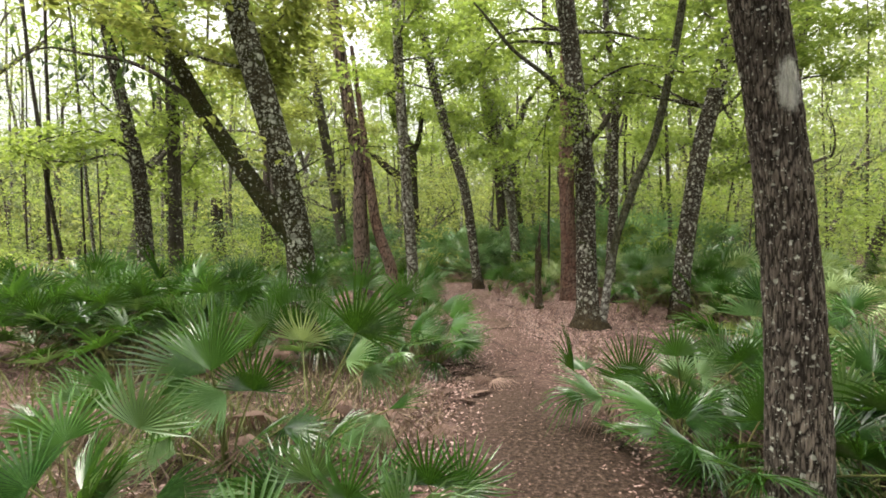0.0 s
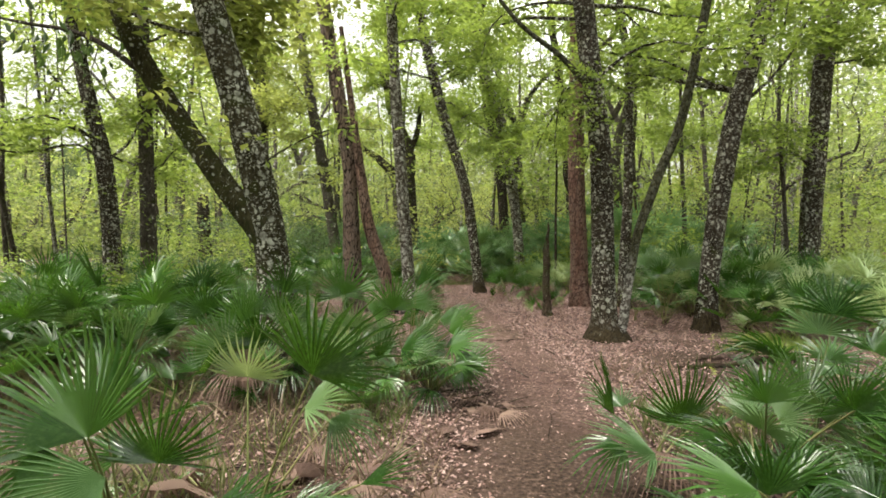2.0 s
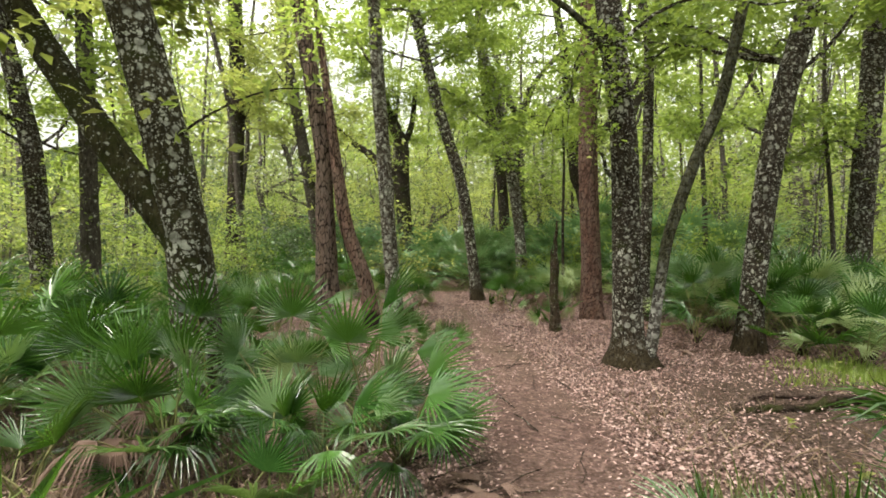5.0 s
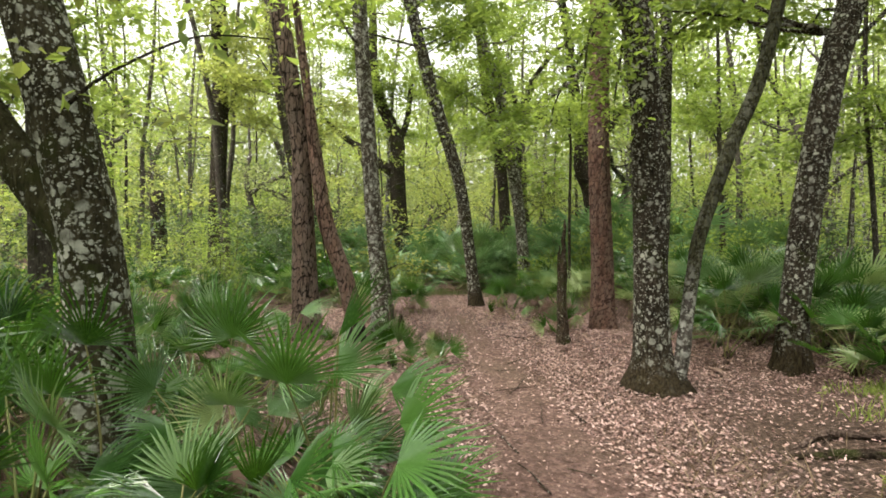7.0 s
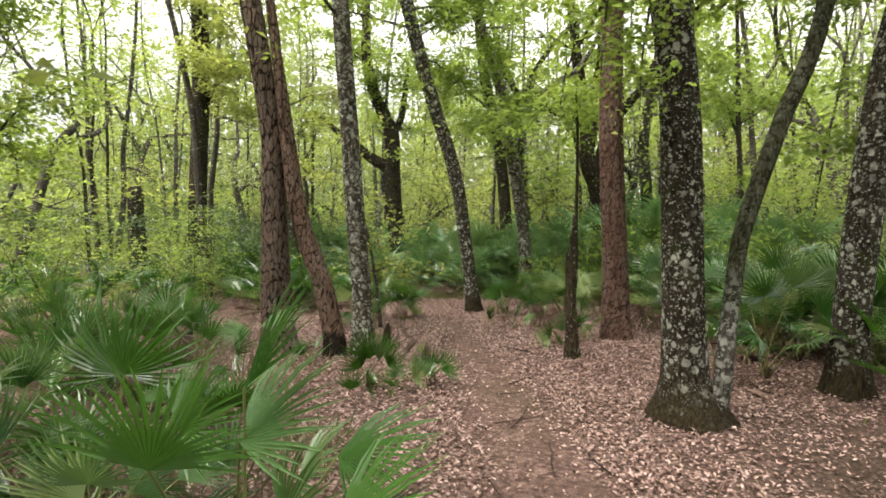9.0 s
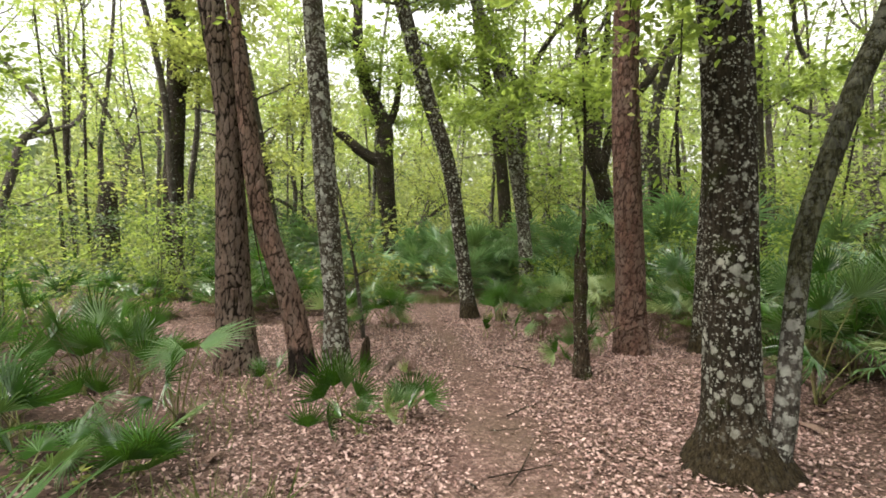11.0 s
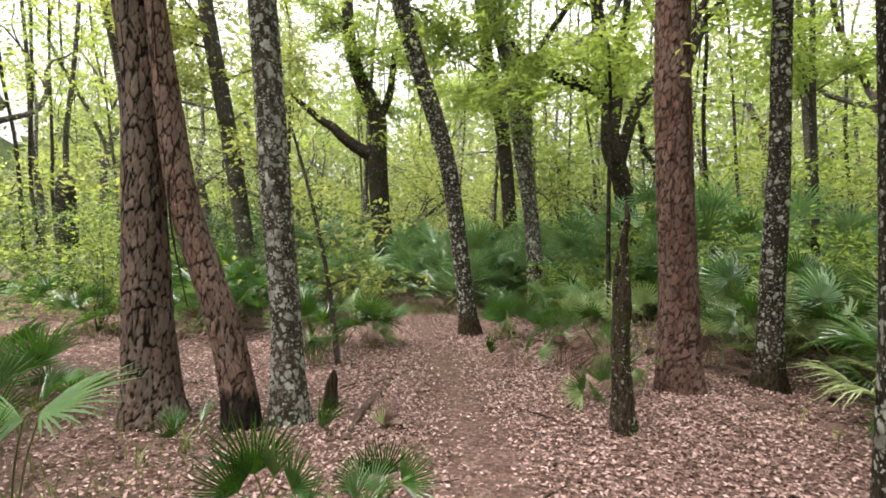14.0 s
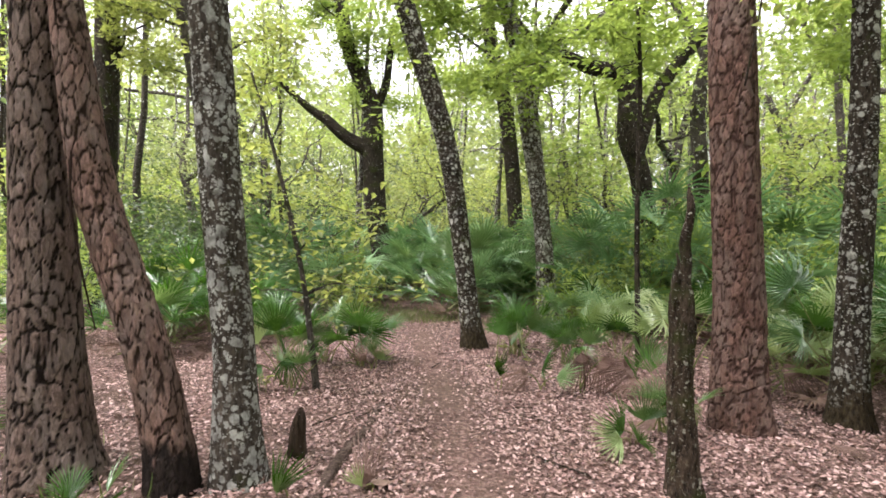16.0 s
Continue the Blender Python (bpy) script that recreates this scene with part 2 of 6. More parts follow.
M_PINE = pine_bark("pine_bark", (0.15, 0.106, 0.087), (0.014, 0.010, 0.008), 0.5)
M_PINE_RED = pine_bark("red_pine_bark", (0.135, 0.078, 0.061), (0.04, 0.022, 0.017), 0.4)
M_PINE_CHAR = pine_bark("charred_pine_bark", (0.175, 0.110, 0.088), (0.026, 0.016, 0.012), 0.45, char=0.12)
M_LOG = bark_material("weathered_wood", (0.05, 0.035, 0.028), (0.2, 0.145, 0.12), lichen=0.3, spot=14, stretch=0.2)
M_ROT = bark_material("rotten_wood", (0.02, 0.015, 0.011), (0.10, 0.07, 0.05), lichen=0.4, spot=14, stretch=0.12, moss=0.5)
M_LEAF = leaf_material("oak_leaf", (0.045, 0.088, 0.019), (0.125, 0.20, 0.044), (0.31, 0.39, 0.105), (0.54, 0.69, 0.12), 0.5, blend=0.1, gap_shade=0.65, gloss=0.36)
M_LEAF_YELLOW = leaf_material("spring_leaf", (0.065, 0.10, 0.026), (0.185, 0.24, 0.055), (0.42, 0.455, 0.145), (0.58, 0.65, 0.14), 0.46, blend=0.1, gap_shade=0.85, gloss=0.36)
M_LEAF_FAR = leaf_material("distant_leaf", (0.03, 0.052, 0.018), (0.12, 0.16, 0.055), (0.36, 0.41, 0.17), (0.48, 0.56, 0.18), 0.42, blend=0.1, gap_shade=0.9, gloss=0.4)
M_LEAF_MID = leaf_material("live_oak_leaf", (0.036, 0.074, 0.018), (0.09, 0.152, 0.034), (0.22, 0.29, 0.075), (0.48, 0.62, 0.10), 0.46, blend=0.2, gap_shade=0.8, gloss=0.36)
M_LEAF_DARK = leaf_material("evergreen_leaf", (0.012, 0.028, 0.009), (0.03, 0.058, 0.017), (0.08, 0.12, 0.035), (0.14, 0.24, 0.05), 0.3, 0.35, gap_shade=0.6)
M_FROND = leaf_material("palmetto_frond", (0.005, 0.021, 0.004), (0.021, 0.066, 0.012), (0.078, 0.17, 0.038), (0.18, 0.42, 0.03), 0.18, 0.24, per_object=True, streak=True, gloss=0.6, blend=0.2)
M_FROND_PALE = leaf_material("pale_frond", (0.022, 0.065, 0.017), (0.058, 0.122, 0.042), (0.16, 0.25, 0.11), (0.28, 0.45, 0.08), 0.22, 0.3, per_object=True, streak=True, gloss=0.5)
M_PALM = leaf_material("palm_frond", (0.008, 0.03, 0.011), (0.085, 0.18, 0.08), (0.33, 0.48, 0.27), (0.28, 0.50, 0.12), 0.25, 0.24, per_object=True, streak=True, gloss=0.6)
# Pale fans; on the right this tone also stands in for missing light.
M_FROND_LIGHT = leaf_material("light_frond", (0.09, 0.15, 0.05), (0.18, 0.255, 0.10), (0.36, 0.43, 0.22), (0.42, 0.53, 0.14), 0.28, 0.3, per_object=True, streak=True, gloss=0.5)
M_FROND_DEAD = leaf_material("dead_frond", (0.06, 0.033, 0.025), (0.115, 0.068, 0.052), (0.20, 0.135, 0.105), (0.22, 0.14, 0.08), 0.12, 0.7, per_object=True, streak=True)
M_PETIOLE = leaf_material("petiole", (0.09, 0.12, 0.03), (0.14, 0.15, 0.05), (0.22, 0.19, 0.085), (0.2, 0.25, 0.05), 0.1, 0.5, per_object=True)
M_LITTER = leaf_material("leaf_litter", (0.032, 0.017, 0.013), (0.195, 0.112, 0.096), (0.43, 0.305, 0.275), (0.3, 0.2, 0.15), 0.08, 0.6, blend=0.02, gloss=0.4)
M_STRAW = leaf_material("dry_straw", (0.045, 0.03, 0.02), (0.11, 0.075, 0.05), (0.27, 0.2, 0.13), (0.3, 0.22, 0.12), 0.15, 0.6)
M_GRASS = leaf_material("grass_blade", (0.035, 0.07, 0.015), (0.09, 0.105, 0.035), (0.23, 0.19, 0.11), (0.2, 0.3, 0.05), 0.3, 0.5)


def ground_material():
    m, nt, bsdf = material("forest_floor")
    v = coords(nt)
    at = nt.nodes.new("ShaderNodeAttribute")
    at.attribute_name = "trail"
    cells = node(nt, "ShaderNodeTexVoronoi", Scale=34.0)
    nt.links.new(v, cells.inputs["Vector"])
    sep = nt.nodes.new("ShaderNodeSeparateColor")
    nt.links.new(cells.outputs["Color"], sep.inputs[0])
    litter = ramp(nt, sep.outputs[0], [(0.0, (0.033, 0.019, 0.016)), (0.5, (0.13, 0.078, 0.067)), (1.0, (0.30, 0.205, 0.18))])
    fine = noise_tex(nt, v, 40, 6)
    litter = mix(nt, ramp(nt, fine, [(0.35, (0.75, 0.75, 0.75)), (0.6, (0, 0, 0))]), litter, (0.055, 0.036, 0.028))
    dirt = ramp(nt, noise_tex(nt, v, 17, 6), [(0.3, (0.026, 0.016, 0.013)), (0.5, (0.078, 0.047, 0.040)), (0.72, (0.18, 0.115, 0.1))])
    patch = noise_tex(nt, v, 1.6, 5)
    both = nt.nodes.new("ShaderNodeMath")
    both.operation = "MULTIPLY"
    nt.links.new(at.outputs["Fac"], both.inputs[0])
    pm = ramp(nt, patch, [(0.38, (0.25, 0.25, 0.25)), (0.58, (1, 1, 1))])
    nt.links.new(pm, both.inputs[1])
    base = mix(nt, both.outputs[0], litter, dirt)
    humus = ramp(nt, noise_tex(nt, v, 0.55, 5), [(0.45, (0, 0, 0)), (0.68, (0.7, 0.7, 0.7))])
    base = mix(nt, humus, base, mix(nt, fine, (0.035, 0.026, 0.018), (0.12, 0.085, 0.062)))
    # This attribute darkens for humus and for painted shade under the palmettos.
    base = mix(nt, attribute(nt, "humus"), base, ramp(nt, noise_tex(nt, v, 26, 7, 0.7), [(0.35, (0.012, 0.008, 0.006)), (0.55, (0.052, 0.035, 0.026)), (0.72, (0.19, 0.13, 0.105))]))
    nt.links.new(base, bsdf.inputs["Base Color"])
    bsdf.inputs["Roughness"].default_value = 0.95
    bsdf.inputs["Specular IOR Level"].default_value = 0.1
    bump(nt, bsdf, mix(nt, 0.5, cells.outputs["Distance"], fine), 0.9, 0.03)
    return m


M_GROUND = ground_material()


# ---- geometry helpers ----
rng = np.random.default_rng(7)


def path_x(y):
    """Middle of the footpath at y."""
    return np.interp(y, [-5, 3.4, 7.3, 8.5, 12.1, 15.1, 18.9, 20.5, 24.0], [0.45, 0.64, 1.12, 1.16, 0.92, 0.55, 0.15, -0.2, -2.2])


def ground_z(x, y):
    x, y = np.asarray(x, float), np.asarray(y, float)
    d = np.abs(x - path_x(y))
    away = np.clip((d - 0.5) / 1.6, 0, 1) * np.clip((24 - y) / 3, 0, 1) + np.clip((y - 21) / 3, 0, 1)
    bumps = 0.05 * np.sin(1.9 * x + 0.7 * y) * np.sin(1.3 * y - 0.6 * x) + 0.03 * np.sin(4.1 * x + 1.7) * np.sin(3.7 * y)
    hollow = -0.09 * np.exp(-((x - 2.6) ** 2 + (y - 9.6) ** 2) / 5.0)
    return bumps * away + 0.02 * away + hollow


def gz(x, y):
    return float(ground_z(x, y))


def quick_mesh(name, verts, faces, mats, smooth=False, slots=None):
    me = bpy.data.meshes.new(name)
    verts, faces = np.asarray(verts, np.float32), np.asarray(faces, np.int32)
    k = faces.shape[1]
    me.vertices.add(len(verts))
    me.vertices.foreach_set("co", verts.ravel())
    me.loops.add(faces.size)
    me.loops.foreach_set("vertex_index", faces.ravel())
    me.polygons.add(len(faces))
    me.polygons.foreach_set("loop_start", np.arange(0, faces.size, k, dtype=np.int32))
    me.polygons.foreach_set("use_smooth", np.full(len(faces), smooth))
    for m in mats:
        me.materials.append(m)
    if slots is not None:
        me.polygons.foreach_set("material_index", np.asarray(slots, np.int32))
    me.update()
    me.validate()
    return me


def part(name, me, parent, label="", m=None):
    ob = new(name, me)
    ob.parent = parent
    if m is not None:
        ob.matrix_basis = m
    if label:
        tagged(ob, label)
    return ob


def thing(name, at, label, category, group="", kind=""):
    ob = new(name)
    ob.empty_display_size = 0.1
    ob.location = at
    return tagged(ob, label, category, group, kind)


def smooth_line(points, step):
    """Catmull-Rom through rows of x, y, z, r."""
    p = np.asarray(points, float)
    p = np.vstack([2 * p[0] - p[1], p, 2 * p[-1] - p[-2]])
    out = []
    for i in range(1, len(p) - 2):
        n = max(2, int(np.linalg.norm(p[i + 1, :3] - p[i, :3]) / (step if min(p[i, 2], p[i + 1, 2]) < 4.2 else max(step, 0.14))))
        t = np.linspace(0, 1, n, endpoint=False)[:, None]
        a, b, c, d = p[i - 1], p[i], p[i + 1], p[i + 2]
        out.append(0.5 * (2 * b + (c - a) * t + (2 * a - 5 * b + 4 * c - d) * t ** 2 + (3 * b - a - 3 * c + d) * t ** 3))
    out.append(p[-2][None])
    return np.vstack(out)


def tube(points, origin, sides=16, step=0.12, rough=0.06, seed=0, flare=0.0, plates=0.0, bend=0.0, grain=(13, 4.2), sharp=6.5):
    """Vertices and quads of a rough round stem along rows of x, y, z, r. flare: lobed roots at its foot."""
    line = smooth_line(points, step)
    c, r = line[:, :3], np.maximum(line[:, 3], 0.004)
    rs = np.random.default_rng(seed)
    if bend:
        s = np.linspace(0, 1, len(c))
        for k in range(3):
            a, ph = rs.normal(0, bend / (k + 1), 3), rs.uniform(0, 6.28)
            c = c + np.sin(s * (k + 1.5) * 4 + ph)[:, None] * a * (s * (1 - s) * 3)[:, None]
    d = np.gradient(c, axis=0)
    d /= np.linalg.norm(d, axis=1)[:, None]
    ref = np.array([1.0, 0.02, 0]) if abs(d[0][0]) < 0.8 else np.array([0, 0, 1.0])
    u = np.cross(d, ref)
    u /= np.linalg.norm(u, axis=1)[:, None]
    w = np.cross(d, u)
    ang = np.linspace(0, 2 * np.pi, sides, endpoint=False)
    rr = np.repeat(r[:, None], sides, 1)
    h = np.concatenate([[0], np.cumsum(np.linalg.norm(np.diff(c, axis=0), axis=1))])
    for k in range(1, 6):
        rr *= 1 + rough / k ** 0.7 * rs.uniform(0.3, 1) * np.sin(k * ang[None] + rs.uniform(0, 6.28) + 1.5 * np.sin(h * rs.uniform(0.5, 2.0) + rs.uniform(0, 6))[:, None])
    if sides > 8:
        across = rr * np.sin(ang)[None]
        hi, lo = across.max(1), across.min(1)
        rr *= (2 * r / (hi - lo))[:, None]
        c = c - w * ((hi + lo) / (hi - lo) * r)[:, None]
    if flare:
        lob = 0.35 + 0.65 * (0.5 + 0.5 * np.sin(rs.integers(4, 6) * ang + rs.uniform(0, 6.28) + 0.5 * np.sin(2 * ang))) ** 1.6
        rr *= 1 + flare * np.exp(-h / 0.2)[:, None] * lob[None]
    pos = c[:, None] + rr[..., None] * (np.cos(ang)[None, :, None] * u[:, None] + np.sin(ang)[None, :, None] * w[:, None])
    relief = None
    if plates:
        flat = pos.reshape(-1, 3)
        relief, tone = np.empty(len(flat)), np.empty(len(flat))
        fx, fz = grain
        for i, q in enumerate(flat):
            w3 = noise.noise_vector(Vector(q * 7)) * 0.4 + noise.noise_vector(Vector(q * 30)) * 0.07
            dist, at = noise.voronoi(Vector((q[0] * fx, q[1] * fx, q[2] * fz)) + w3)
            relief[i] = min(1.0, (dist[1] - dist[0]) * sharp) ** 0.6
            tone[i] = noise.cell(at[0] * 7.3)
        n = (pos - c[:, None]).reshape(-1, 3)
        n /= np.linalg.norm(n, axis=1)[:, None]
        tone = np.clip(tone * 0.5 + 0.5, 0, 1) if tone.min() < 0 else tone
        pos = (flat + n * ((relief - 0.8 + 0.7 * (tone - 0.5)) * plates)[:, None]).reshape(pos.shape)
        relief = (relief, tone)
    k, m = len(c), sides
    i, j = np.meshgrid(np.arange(k - 1), np.arange(m), indexing="ij")
    faces = np.stack([i * m + j, i * m + (j + 1) % m, (i + 1) * m + (j + 1) % m, (i + 1) * m + j], -1).reshape(-1, 4)
    verts = np.vstack([pos.reshape(-1, 3), c[-1] + d[-1] * r[-1] * 0.4]) - np.asarray(origin)
    top = np.stack([(k - 1) * m + np.arange(m), (k - 1) * m + (np.arange(m) + 1) % m, np.full(m, len(verts) - 1), np.full(m, len(verts) - 1)], -1)
    return verts, faces, top, relief


def stem_mesh(name, points, mat, origin, **kw):
    v, f, top, relief = tube(points, origin, **kw)
    me = bpy.data.meshes.new(name)
    me.from_pydata(v.tolist(), [], f.tolist() + [t[:3].tolist() for t in top])
    me.materials.append(mat)
    me.polygons.foreach_set("use_smooth", np.full(len(me.polygons), relief is None))
    for key, values in zip(("relief", "tone"), relief or ()):
        at = me.attributes.new(key, "FLOAT", "POINT")
        at.data.foreach_set("value", np.append(values, 0.5).astype(np.float32))
    return me


def joined_stems(name, lines, mat, origin, sides=5, step=0.25, rough=0.05):
    vs, fs, n = [], [], 0
    for k, line in enumerate(lines):
        v, f, top, _ = tube(line, origin, sides=sides, step=step, rough=rough, seed=k)
        vs.append(v)
        fs.append(f + n)
        n += len(v)
    return quick_mesh(name, np.vstack(vs), np.vstack(fs), [mat], True)


def unit(a):
    return a / np.maximum(np.linalg.norm(a, axis=-1, keepdims=True), 1e-9)


def leaf_mesh(name, pos, along, normal, length, width, mats, curl=0.15):
    """Many small pointed leaves, each a folded quad of its own."""
    along = unit(along)
    side = unit(np.cross(along, normal))
    up = np.cross(side, along)
    L, W = length[:, None], width[:, None]
    v = np.stack([pos, pos + along * L * 0.45 + side * W / 2 + up * W * curl, pos + along * L - up * L * curl * 0.6, pos + along * L * 0.45 - side * W / 2 + up * W * curl], 1)
    f = np.arange(len(pos) * 4).reshape(-1, 4)
    return quick_mesh(name, v.reshape(-1, 3), f, mats)


def sprays(centres, r, per, size, leaf, flat=0.35):
    """Leaf rows on short twigs round each centre: positions, directions, normals, lengths, widths."""
    n = len(centres)
    az = r.uniform(0, 2 * np.pi, n)
    d = np.stack([np.cos(az), np.sin(az), r.normal(-0.12, 0.3, n)], 1)
    d = unit(d)
    side = unit(np.cross(d, np.array([0, 0, 1.0])) + r.normal(0, 0.12, (n, 3)))
    up = np.cross(side, d)
    u = r.uniform(-0.5, 0.5, (n, per))
    s = r.normal(0, 0.28, (n, per)) * (1.1 - np.abs(u))
    w = r.normal(0, flat * 0.35, (n, per))
    sz = (size * r.uniform(0.6, 1.35, n))[:, None, None]
    pos = centres[:, None] + sz * (u[..., None] * d[:, None] + s[..., None] * side[:, None] + w[..., None] * up[:, None])
    al = d[:, None] * 0.6 + np.sign(s)[..., None] * side[:, None] * 0.8 + r.normal(0, 0.35, (n, per, 3))
    no = up[:, None] + r.normal(0, 0.5, (n, per, 3))
    k = n * per
    le = leaf * r.uniform(0.6, 1.3, k)
    return pos.reshape(k, 3), al.reshape(k, 3), no.reshape(k, 3), le, le * r.uniform(0.38, 0.6, k)


# ---- ground ----
def humus_shade(x, y):
    """Share of dark floor instead of fresh leaves: humus, with shade under palmettos painted in."""
    spots = ((3.7, 7.6, 2.2, 5.0, 1.25), (2.5, 4.0, 1.8, 2.5, 1.15), (0.75, 3.6, .45, 7.0, .75), (-1.4, 4.4, 2.5, 8.0, 0.95), (-2.2, 10.0, 2.2, 1.6, 0.95), (-3.2, 13.0, 1.6, 1.4, 0.7))
    return np.clip(sum(a * np.exp(-((x - u) ** 2 / p + (y - w) ** 2 / q)) for u, w, p, q, a in spots), 0, 1)


def build_ground():
    def spread(a, b, step, far):
        inner = np.arange(a, b, step)
        out = [1.0]
        while sum(out) < far:
            out.append(out[-1] * 1.35)
        o = np.cumsum(out)
        return np.concatenate([a - o[::-1], inner, b + o])
    xs, ys = spread(-9, 11, 0.13, 300), spread(-1, 27, 0.13, 300)
    X, Y = np.meshgrid(xs, ys)
    Z = ground_z(X, Y)
    Z = Z + np.where((np.abs(X - 1) < 11) & (Y > -1) & (Y < 27), rng.normal(0, 0.006, X.shape), 0)
    v = np.stack([X, Y, Z], -1).reshape(-1, 3)
    ny, nx = X.shape
    i, j = np.meshgrid(np.arange(ny - 1), np.arange(nx - 1), indexing="ij")
    f = np.stack([i * nx + j, i * nx + j + 1, (i + 1) * nx + j + 1, (i + 1) * nx + j], -1).reshape(-1, 4)
    me = quick_mesh("ground", v, f, [M_GROUND], True)
    d = np.abs(X - path_x(Y)) + 0.12 * np.sin(2.3 * Y) + 0.08 * np.sin(5.1 * Y + 1)
    trail = np.clip(1.5 - d / 0.5, 0, 1) * np.clip((22 - Y) / 3, 0, 1) * np.interp(Y, [7, 10, 13, 18], [1, 0.85, 0.5, 0.4])
    at = me.attributes.new("trail", "FLOAT", "POINT")
    at.data.foreach_set("value", trail.ravel().astype(np.float32))
    dark_share = humus_shade(X, Y)
    at = me.attributes.new("humus", "FLOAT", "POINT")
    at.data.foreach_set("value", dark_share.ravel().astype(np.float32))
    tagged(new("ground", me), "forest floor of brown fallen leaves with a bare earth footpath", "ground", kind="structure")


build_ground()


def build_litter():
    n = 330000
    y = 1.4 + 20 * rng.random(n) ** 1.15
    x = path_x(y) + rng.normal(0.25, 1, n) * (1.9 + 0.1 * y)
    d = np.abs(x - path_x(y))
    keep = rng.random(n) < (1 - 0.85 * humus_shade(x, y)) * np.clip(0.1 + (d - 0.36) / 0.45 + np.clip((y - 7) / 9, 0, 0.65), 0.1, 1)
    x, y = x[keep], y[keep]
    n = len(x)
    z = ground_z(x, y) + rng.uniform(0.006, 0.035, n)
    az = rng.uniform(0, 6.283, n)
    al = unit(np.stack([np.cos(az), np.sin(az), rng.normal(0, 0.3, n)], 1))
    side = unit(np.cross(al, np.stack([rng.normal(0, 0.4, n), rng.normal(0, 0.4, n), np.ones(n)], 1)))
    up = np.cross(side, al)
    L = (rng.uniform(0.024, 0.05, n) * np.clip(0.65 + np.abs(x - path_x(y)) * 0.6 + (y - 8) * 0.05, 0.65, 1))[:, None]
    W = L * rng.uniform(0.2, 0.36, n)[:, None]
    c = rng.normal(0.15, 0.35, n)[:, None]
    p = np.stack([x, y, z], 1)
    v = np.stack([p, p + al * L * 0.45 + side * W + up * W * c, p + al * L + up * L * c * 0.4, p + al * L * 0.55 - side * W + up * W * c], 1)
    f = np.arange(n * 4).reshape(-1, 4)
    tagged(new("leaf_litter", quick_mesh("leaf_litter", v.reshape(-1, 3), f, [M_LITTER])), "dry curled brown and pinkish oak leaves on the ground", "leaf litter", kind="stuff")


build_litter()


# ---- trees ----
def tree(name, label, stems, mat, height=13.0, crown=1, leaf_mat=None, seed=0, sides=20, flare=0.5, plates=0.0, step=0.1, branches=18, low=3.0, reach=2.6, per=22, leaf=0.125, twigs=8, lean_keep=0.6, grain=(13, 4.2), group="trees of the wood", limb_mat=None, rough=0.06, sharp=6.5, near_sprays=26):
    """stems: the trunk's rows of x, y, z, r, then its limbs. The trunk is carried on to the given height, with limbs and leafy sprays."""
    r = np.random.default_rng(seed + 100)
    trunk = [list(p) for p in stems[0]]
    x0, y0 = trunk[0][:2]
    z0 = gz(x0, y0)
    trunk[0][2] = z0 - 0.08
    last, prev = np.array(trunk[-1]), np.array(trunk[-2])
    way = unit(last[:3] - prev[:3])
    while height and trunk[-1][2] < height:
        way = unit(way * np.array([lean_keep ** 0.5, 1, 1]) + r.normal(0, 0.1, 3) + [0, 0, 0.1])
        t = trunk[-1]
        trunk.append([t[0] + way[0] * 1.3, t[1] + way[1] * 1.3, t[2] + way[2] * 1.3, max(0.03, t[3] * 0.86)])
    ob = thing(name, (x0, y0, z0), label, "tree" if crown else "dead tree", group)
    o = (x0, y0, z0)
    part("trunk", stem_mesh("trunk", trunk, mat, o, sides=sides, step=step, seed=seed, flare=flare, plates=plates, grain=grain, rough=rough, sharp=sharp), ob)
    for k, s in enumerate(stems[1:]):
        part("limb", stem_mesh("limb", s, limb_mat or mat, o, sides=12, step=0.12, seed=seed + k + 1, bend=0.03), ob)
    if not crown:
        return ob
    line = smooth_line(trunk, 0.2)
    high = line[(line[:, 2] > low) & (line[:, 2] < max(low + 3.2, 2.6 + 0.5 * y0))]
    tips = [np.array(s[-1]) for s in stems[1:]]
    lines, centres = [], []
    for k in range(branches):
        b = high[r.integers(0, len(high))]
        az, rise = r.uniform(0, 6.283), r.uniform(0.05, 1.0)
        ln = reach * r.uniform(0.5, 1.2)
        d = np.array([math.cos(az), math.sin(az), rise])
        rows, p = [[*b[:3], min(b[3] * 0.35, 0.014 + 0.007 * ln)]], b[:3].copy()
        for q in range(4):
            d = unit(d + r.normal(0, 0.22, 3) + [0, 0, -0.03 * q])
            p = p + d * ln / 4
            rows.append([*p, rows[0][3] * (0.8 - 0.19 * q)])
            if q > 0:
                centres.append(p + r.normal(0, 0.24, (twigs, 3)) * [1, 1, 0.5])
        lines.append(rows)
    mid = line[(line[:, 2] > max(2.4, low - 0.8)) & (line[:, 2] < 8)]
    if len(mid) and height:
        pick = mid[r.integers(0, len(mid), near_sprays)][:, :3]
        centres.append(pick + r.normal(0, 0.5, (near_sprays, 3)) * [1, 1, 0.4])
    for t in tips:
        centres.append(t[:3] + r.normal(0, 0.45, (twigs * 2, 3)))
    for k, rows in enumerate(lines):
        part("branch", stem_mesh("branch", rows, mat, o, sides=6, step=0.25, seed=k, bend=0.05), ob)
    c = np.vstack(centres) - np.array(o)
    part("crown", leaf_mesh("crown", *sprays(c, r, per, 0.55, leaf), [leaf_mat or M_LEAF]), ob, "bright green leafy sprays")
    return ob


